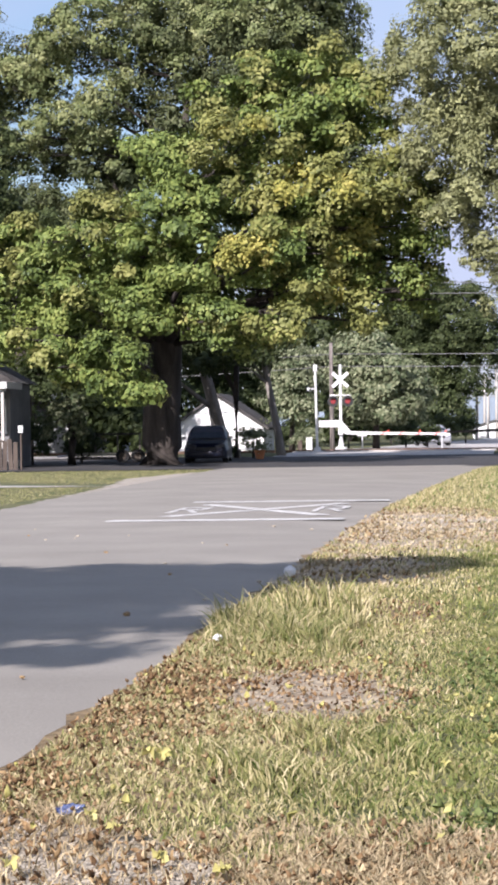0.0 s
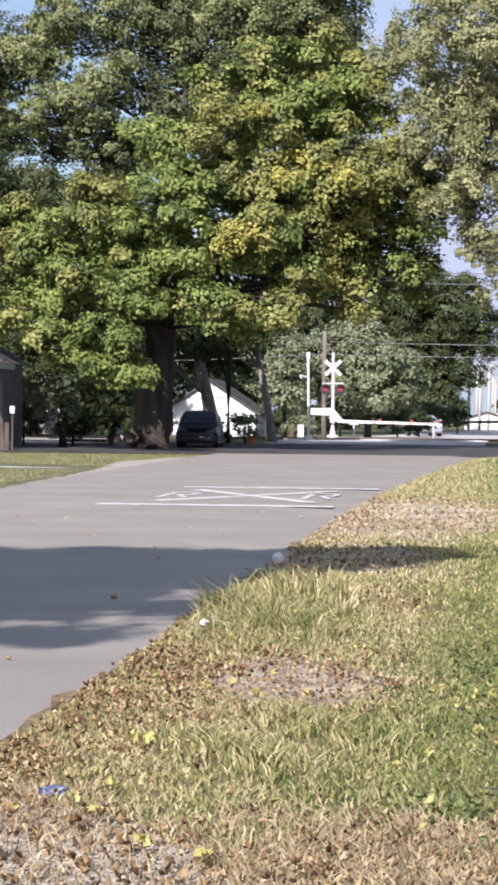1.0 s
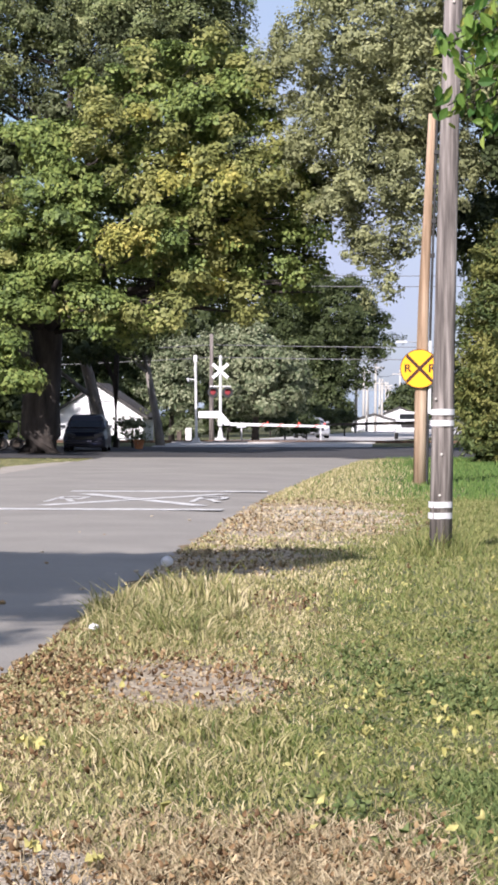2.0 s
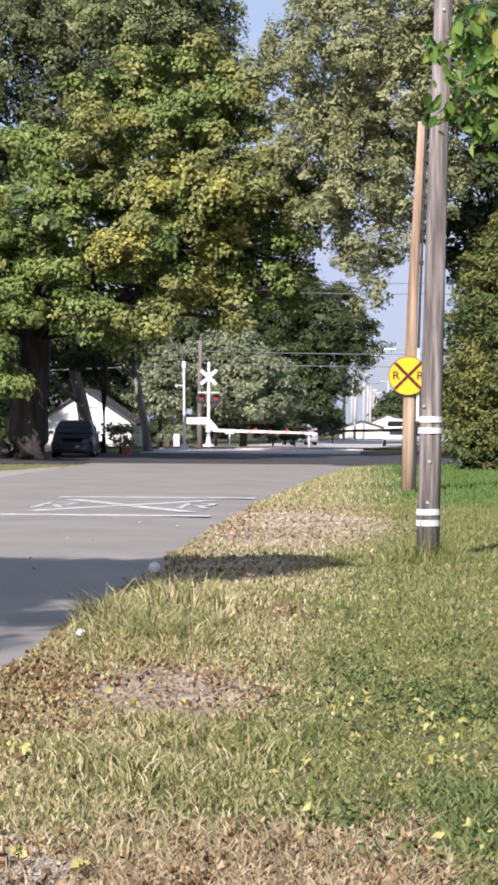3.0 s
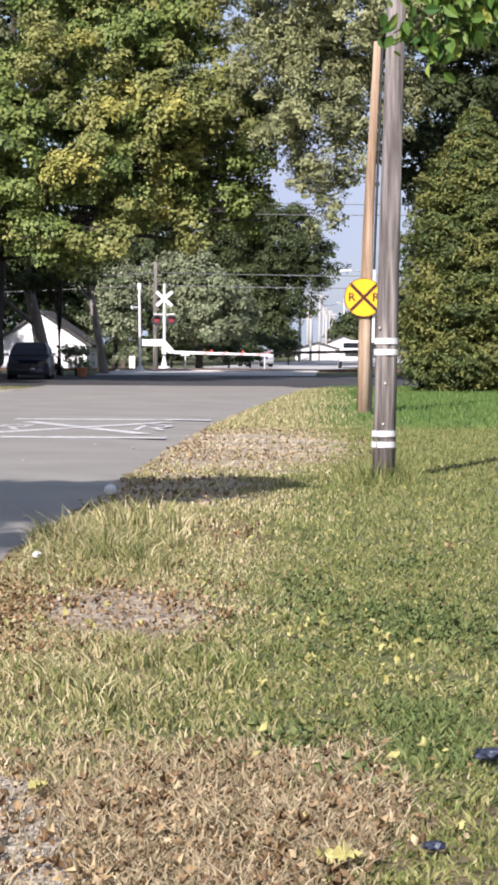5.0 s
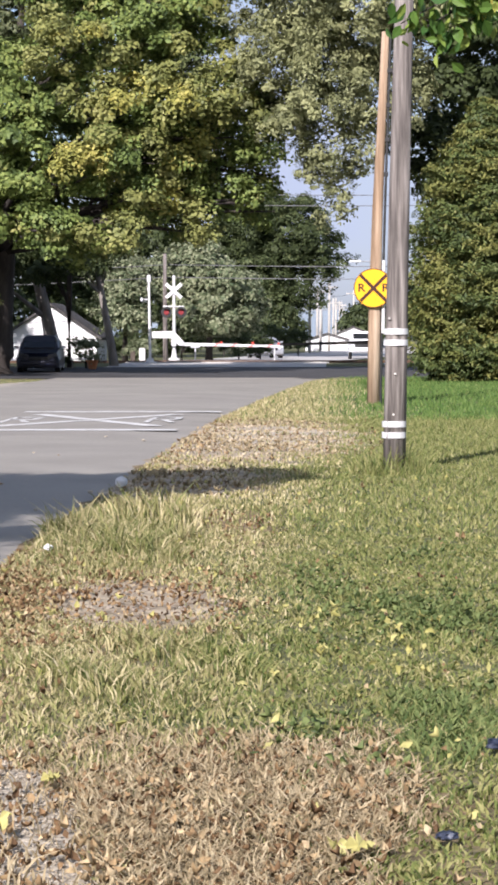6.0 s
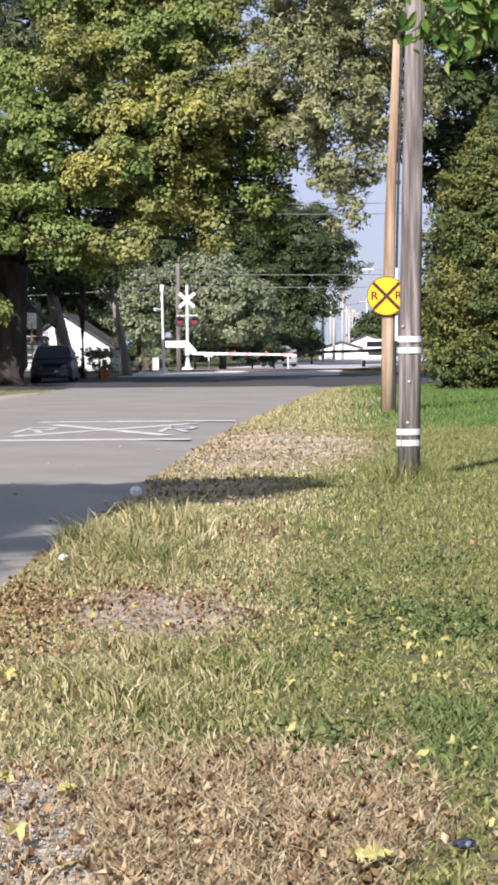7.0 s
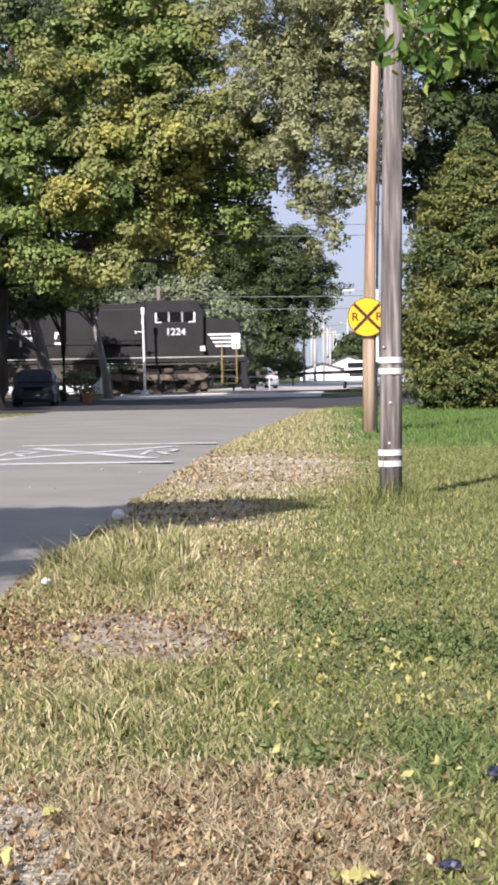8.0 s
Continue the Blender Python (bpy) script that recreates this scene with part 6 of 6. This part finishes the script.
def blades(name, x, y, height, width, mat, label, rng, lean=0.5, bent=True):
    n = len(x)
    h = height(x, y) * rng.uniform(0.5, 1.4, n) if callable(height) else height * rng.uniform(0.5, 1.4, n)
    a = rng.random(n) * 2 * math.pi
    side = np.stack([np.cos(a), np.sin(a), np.zeros(n)], 1) * (width * rng.uniform(0.6, 1.5, n) / 2)[:, None]
    b = rng.random(n) * 2 * math.pi
    tip = np.stack([np.cos(b), np.sin(b), np.zeros(n)], 1) * (h * lean * rng.uniform(0.1, 1.6, n))[:, None]
    o = np.stack([x, y, np.array([rise(q) for q in y]) - 0.025], 1)
    up = np.zeros((n, 3))
    up[:, 2] = h
    v = np.empty((n, 6, 3))
    v[:, 0], v[:, 1] = o - side, o + side
    v[:, 2], v[:, 3] = o + up * 0.62 + tip * 0.35 + side * 0.8, o + up * 0.62 + tip * 0.35 - side * 0.8
    v[:, 4], v[:, 5] = o + up * 0.95 + tip - side * 0.12, o + up * 0.95 + tip + side * 0.12
    if bent:
        f = (np.arange(n)[:, None, None] * 6 + np.array([(0, 1, 2, 3), (3, 2, 5, 4)])[None]).reshape(-1, 4)
    else:
        v = v[:, [0, 1, 5, 4]]
        f = np.arange(n * 4).reshape(n, 4)
    return tagged(soup(name, v.reshape(-1, 3), f, mat), label, "grass", kind="stuff")


def height_near(x, y):
    tall = np.clip(1.3 - ((x + 1.75) / 0.75) ** 2 - ((y - 18.3) / 3.0) ** 2, 0, 1)
    tuft = np.clip(1.2 - ((x + 0.95) / 0.75) ** 2 - ((y - 11.0) / 1.7) ** 2, 0, 1)
    foot = np.clip(1.3 - ((x - 0.67) / 0.5) ** 2 - ((y - 27.3) / 0.9) ** 2, 0, 1)
    return (0.030 + 0.12 * tall * np.clip(0.6 + wave(x, y, 5, 2), 0.1, 1.3) + 0.055 * tuft * np.clip(0.5 + wave(x, y, 8, 9), 0.1, 1.3) + 0.13 * foot) * (1 + 0.5 * wave(x, y, 9, 4))


rng = np.random.default_rng(90)
x, y = scatter(210000, -2.5, 2.4, 6.2, 19, lambda x, y: greenness(x, y) * tufted(x, y) * (1 - bare(x, y)) * (1 - 0.5 * brown(x, y)), rng, 1.15)
blades("grass", x, y, height_near, 0.011, GRASS, "patchy green lawn grass with clover on the verge", rng, 0.95)
x, y = scatter(160000, -2.5, 1.6, 6.2, 19, lambda x, y: (1.05 - greenness(x, y)) * tufted(x + 3, y) * (1 - bare(x, y)) * (1 - 0.35 * brown(x, y)), rng, 1.15)
blades("dry_grass", x, y, lambda x, y: height_near(x, y) * 1.1, 0.009, DRY_GRASS, "tall straw-coloured dry grass on the verge", rng, 0.9)
x, y = scatter(90000, -2.0, 1.0, 6.2, 9.6, lambda x, y: brown(x, y) * tufted(x, y + 2) * (1 - 0.9 * bare(x, y)), rng)
blades("dry_grass", x, y, 0.06, 0.0075, STRAW, "flattened straw-coloured grass among dead leaves", rng, 1.1)
x, y = scatter(60000, -2.5, -0.6, 9.0, 17.5, lambda x, y: brown(x, y) * np.clip(0.5 + 0.7 * wave(x, y, 5, 11), 0.05, 1) * (1 - bare(x, y)), rng)
blades("dry_grass", x, y, 0.035, 0.009, DRY_GRASS, "short trodden grass along the street edge", rng, 1.0)
x, y = scatter(120000, -2.6, 4.5, 19, 46, lambda x, y: greenness(x, y) * (1 - bare(x, y)), rng)
blades("grass", x, y, lambda x, y: height_near(x, y) * 1.5, 0.018, GRASS, "patchy green lawn grass on the verge", rng, 0.8, bent=False)
x, y = scatter(70000, -2.6, 2.0, 18, 46, lambda x, y: (1.0 - greenness(x, y)) * (1 - bare(x, y)), rng)
blades("dry_grass", x, y, lambda x, y: height_near(x, y) * 1.5, 0.016, DRY_GRASS, "dry grass on the verge", rng, 0.6)
x, y = scatter(26000, -2.2, 2.2, 44, 86, lambda x, y: np.clip(1.2 - (x + 1.4) / 2.2 + 0.5 * wave(x, y, 0.7, 2), 0, 1), rng)
blades("dry_grass", x, y, 0.07, 0.03, DRY_GRASS, "dry grass along the far street edge", rng, bent=False)
x, y = scatter(60000, -2.0, 12, 44, 88, lambda x, y: np.clip(0.12 + (x + 0.3) / 2.4, 0.04, 1), rng)
blades("grass", x, y, 0.10, 0.03, LUSH_GRASS, "short green lawn by the evergreens", rng, bent=False)
def across(x, y):
    return 1.0 - 0.9 * (np.abs(y - 65.5 - (x + 13) * -0.9) < 2.2)


x, y = scatter(48000, -30, -10.7, 40, 86, across, rng)
blades("dry_grass", x, y, 0.03, 0.02, DRY_GRASS, "sparse dry lawn across the street", rng, bent=False)
x, y = scatter(30000, -30, -10.7, 40, 86, across, rng)
blades("grass", x, y, 0.03, 0.02, GRASS, "thin green lawn across the street", rng, bent=False)


x, y = scatter(30000, -0.1, 1.4, 8.4, 15, lambda x, y: np.clip(oval(x, y, 0.45, 9.7, 0.2, 0.8) + oval(x, y, 0.62, 13.2, 0.22, 0.7), 0, 1) * tufted(x, y), rng)
blades("grass", x, y, 0.055, 0.012, TUFT_GRASS, "darker green tufts in the lawn", rng, 0.9)


def litter(name, x, y, size, mat, label, rng, lift=0.03):
    """Curled fallen leaves: a pinched grid of four quads each."""
    n = len(x)
    a = rng.random(n) * 2 * math.pi
    nn = unit(np.array([0, 0, 1.0]) + rng.normal(size=(n, 3)) * 0.75)
    u = unit(np.cross(nn, np.stack([np.cos(a), np.sin(a), np.zeros(n)], 1)))
    w = np.cross(nn, u)
    s = (size * rng.uniform(0.4, 1.5, n))[:, None]
    curl = rng.uniform(-0.9, 1.1, n)[:, None]
    c = np.stack([x, y, np.array([rise(q) for q in y]) + lift * rng.random(n) ** 2], 1)
    v = np.empty((n, 9, 3))
    k = 0
    for i, wid in ((-0.5, 0.06), (0.0, 0.36), (0.5, 0.03)):
        for j in (-1, 0, 1):
            v[:, k] = c + u * s * i + w * s * wid * j + nn * s * (curl * (4 * i * i * 0.6 + j * j * 0.5))
            k += 1
    f = (np.arange(n)[:, None, None] * 9 + np.array([(0, 1, 4, 3), (1, 2, 5, 4), (3, 4, 7, 6), (4, 5, 8, 7)])[None]).reshape(-1, 4)
    return tagged(soup(name, v.reshape(-1, 3), f, mat), label, "leaf litter", kind="stuff")


x, y = scatter(42000, -2.5, 0.8, 6.2, 17.5, lambda x, y: np.clip(brown(x, y) * np.where((y < 9.8) & (x > -0.75), 0.85, np.clip(0.55 + 0.6 * wave(x, y, 6, 7), 0.15, 1)) * (1 - 0.45 * bare(x, y)) + 0.006 + 0.2 * oval(x, y, -1.3, 13.9, 0.8, 1.8), 0, 1), rng, 1.2)
litter("leaf_litter", x, y, 0.029, LITTER, "curled brown fallen leaves along the street edge", rng)
x, y = scatter(9000, -2.5, 1.0, 15, 46, lambda x, y: 0.03 + 0.5 * bare(x, y) * (np.sin(y * 2.6 + 0.8 * np.sin(x * 3)) > 0.75) + 0.2 * (x < -1.9) + 0.3 * oval(x, y, -0.9, 19.6, 0.4, 1.6), rng)
litter("leaf_litter", x, y, 0.042, LITTER, "curled brown fallen leaves on the gravel apron", rng)
x, y = scatter(900, -2.4, 1.2, 8.5, 26, lambda x, y: 0.25 + 0.75 * oval(x, y, 0.1, 12.3, 0.5, 1.6), rng)
litter("pale_leaf_litter", x, y, 0.04, YELLOW_LEAF, "pale yellow leaves scattered in the grass", rng, 0.07)
x, y = scatter(13000, -0.7, 2.0, 8.0, 17, lambda x, y: np.clip(0.1 + wave(x, y, 2.2, 6) * 1.2, 0, 1) * (1 - brown(x, y)) * np.clip((x + 0.35) / 0.3, 0, 1), rng)
litter("clover", x, y, 0.035, GREEN_BROADLEAF, "small green clover leaves in the lawn", rng, 0.07)


def stones(name, x, y, size, label, rng, mat=None):
    n = len(x)
    d = np.array([(1, 0, 0), (0, 1, 0), (-1, 0, 0), (0, -1, 0), (0, 0, 1), (0, 0, -1)], float)
    v = d[None] * (size * rng.uniform(0.4, 1.5, n))[:, None, None] * rng.uniform(0.6, 1.2, (n, 6, 1)) * np.array([1, 1, 0.7])
    a = rng.random(n) * 6.28
    ca, sa = np.cos(a)[:, None], np.sin(a)[:, None]
    v = np.stack([v[..., 0] * ca - v[..., 1] * sa, v[..., 0] * sa + v[..., 1] * ca, v[..., 2]], -1)
    v += np.stack([x, y, np.array([rise(q) for q in y]) - 0.015], 1)[:, None]
    f = (np.arange(n)[:, None, None] * 6 + np.array([(0, 1, 4), (1, 2, 4), (2, 3, 4), (3, 0, 4), (1, 0, 5), (2, 1, 5), (3, 2, 5), (0, 3, 5)])[None]).reshape(-1, 3)
    return tagged(soup(name, v.reshape(-1, 3), f, mat or STONE), label, "gravel", kind="stuff")


x, y = scatter(12000, -2.5, 0.0, 6.2, 10, lambda x, y: bare(x, y), rng)
stones("gravel", x, y, 0.0065, "loose grey gravel on the driveway", rng)
x, y = scatter(9000, -2.5, 1.2, 12, 46, lambda x, y: bare(x, y) ** 2 * np.clip((y - 12) / 16, 0.03, 1), rng)
stones("gravel", x, y, 0.012, "loose pale gravel and clods on bare soil", rng)
x, y = scatter(9000, -2.4, 1.2, 21, 46, lambda x, y: bare(x, y) * np.clip(0.45 + wave(x, y, 1.5, 8), 0, 1), rng)
litter("straw_litter", x, y, 0.045, STRAW, "pale dry straw and stalks lying on bare soil", rng, 0.02)


x, y = scatter(1100, -2.2, 0.2, 11.5, 16.5, lambda x, y: oval(x, y, -1.25, 13.9, 0.6, 1.3), rng)
stones("soil_clods", x, y, 0.016, "small clods of bare grey-brown soil", rng, SOIL)
x, y = scatter(5200, -2.4, 1.3, 22, 46, lambda x, y: bare(x, y) * np.clip(0.45 + 0.9 * np.sin(y * 2.3 + 1.2 * np.sin(x * 2.4)), 0.04, 1), rng)
stones("soil_clods", x, y, 0.034, "pale dry clods and matted tufts on the apron", rng, CLOD)


# ---- single leaves and litter ----
def maple_leaf_mesh():
    bm = bmesh.new()
    c = bm.verts.new((0, 0, 0.006))
    ring = []
    for k in range(20):
        a = 2 * math.pi * k / 20
        lobe = 1.0 if k % 4 == 0 else 0.72 if k % 2 else 0.46
        r = lobe * (0.55 if k in (9, 10, 11) else 1.0)
        ring.append(bm.verts.new((math.cos(a) * r * 0.06, math.sin(a) * r * 0.06, 0.012 * math.cos(2 * a) + 0.008 * (k % 3))))
    for k in range(20):
        bm.faces.new((c, ring[k], ring[(k + 1) % 20]))
    me = bpy.data.meshes.new("fallen_leaf")
    bm.to_mesh(me)
    me.materials.append(YELLOW_LEAF)
    return me


leaf_mesh = maple_leaf_mesh()
rnd = random.Random(77)
spots = [(-1.71, 10.94, 1.5), (-1.62, 13.02, 1.0), (-1.69, 9.24, 0.9), (-1.54, 8.93, 0.9), (-1.27, 8.33, 1.0), (-1.01, 8.08, 1.0), (-1.79, 8.18, 1.0), (-1.32, 12.84, 1.1), (-1.79, 12.85, 0.7), (-0.12, 12.76, 0.9), (-0.29, 10.68, 0.7), (0.07, 7.01, 1.3), (-1.09, 7.37, 1.2), (-1.27, 8.34, 0.8), (-1.0, 8.09, 0.8), (0.44, 7.53, 0.7), (-0.07, 7.61, 0.5), (-0.2, 12.65, 0.9), (-0.07, 11.54, 0.8), (0.28, 11.98, 0.9), (0.41, 10.8, 0.8), (0.33, 12.4, 0.8), (-1.66, 10.99, 1.2), (0.0, 7.03, 1.0)]
for px, py, k in spots:
    ob = new("fallen_leaf", leaf_mesh)
    ob.matrix_basis = pose(px, py, 0.035, rnd.uniform(8, 32), rnd.uniform(-20, 20), rnd.uniform(0, 360))
    ob.scale = (k * 0.68, k * 0.68, k * 1.3)
    tagged(ob, "bright yellow fallen leaf lying in the grass", "leaf", "fallen yellow leaves")


def crumpled(name, at, size, mat, label, category, flat=0.5, rough=1.0):
    bm = bmesh.new()
    bmesh.ops.create_icosphere(bm, subdivisions=3, radius=size)
    for v in bm.verts:
        k = 1 + rough * (0.5 * noise.noise(v.co * 1.5 / size + Vector(at)) + 0.3 * noise.noise(v.co * 4.0 / size))
        v.co = Vector((v.co.x * k, v.co.y * k, v.co.z * k * flat))
    ob = part(name, bm, mat)
    ob.location = at
    return tagged(ob, label, category)


crumpled("wrapper", (-1.81, 9.46, 0.02), 0.055, BLUE_PLASTIC, "crumpled blue plastic wrapper on the gravel", "litter", 0.4)
crumpled("wrapper", (0.63, 8.87, 0.03), 0.05, DARK_WRAP, "crumpled dark blue wrapper in the grass", "litter", 0.5)
crumpled("wrapper", (0.35, 7.27, 0.02), 0.035, DARK_WRAP, "crumpled dark wrapper in the grass", "litter", 0.4)
crumpled("paper_ball", (-2.12, 16.9, 0.045), 0.034, WHITE, "crumpled white paper at the street edge", "litter", 0.7)
crumpled("paper_ball", (-2.27, 24.34, 0.058), 0.066, WHITE, "round white paper cup at the street edge", "litter", 0.95, 0.15)
for k in range(26):
    crumpled("pebble", (rnd.uniform(-7.5, -2.5), rnd.uniform(11, 37), 0.018), rnd.uniform(0.012, 0.03), STONE if k % 3 else LITTER, "small stone lying on the asphalt", "stone", 0.6)


def motions():
    speed, stop = 11.75, -4.75
    times = [0.0, 2.0, 4.0, 6.0, 7.0, 7.3, 7.5, 7.6, 7.7, 7.8, 7.9, 8.0]
    walk(train, [(t, pose(stop - speed * (8.0 - t), 122.7, 0.28)) for t in times])
    turns = [k / 15 for k in range(121)]
    for w, x in wheelsets:
        walk(w, [(t, pose(x, 0, 0.51, 0, math.degrees(speed * t / 0.51), 0)) for t in turns])


motions()
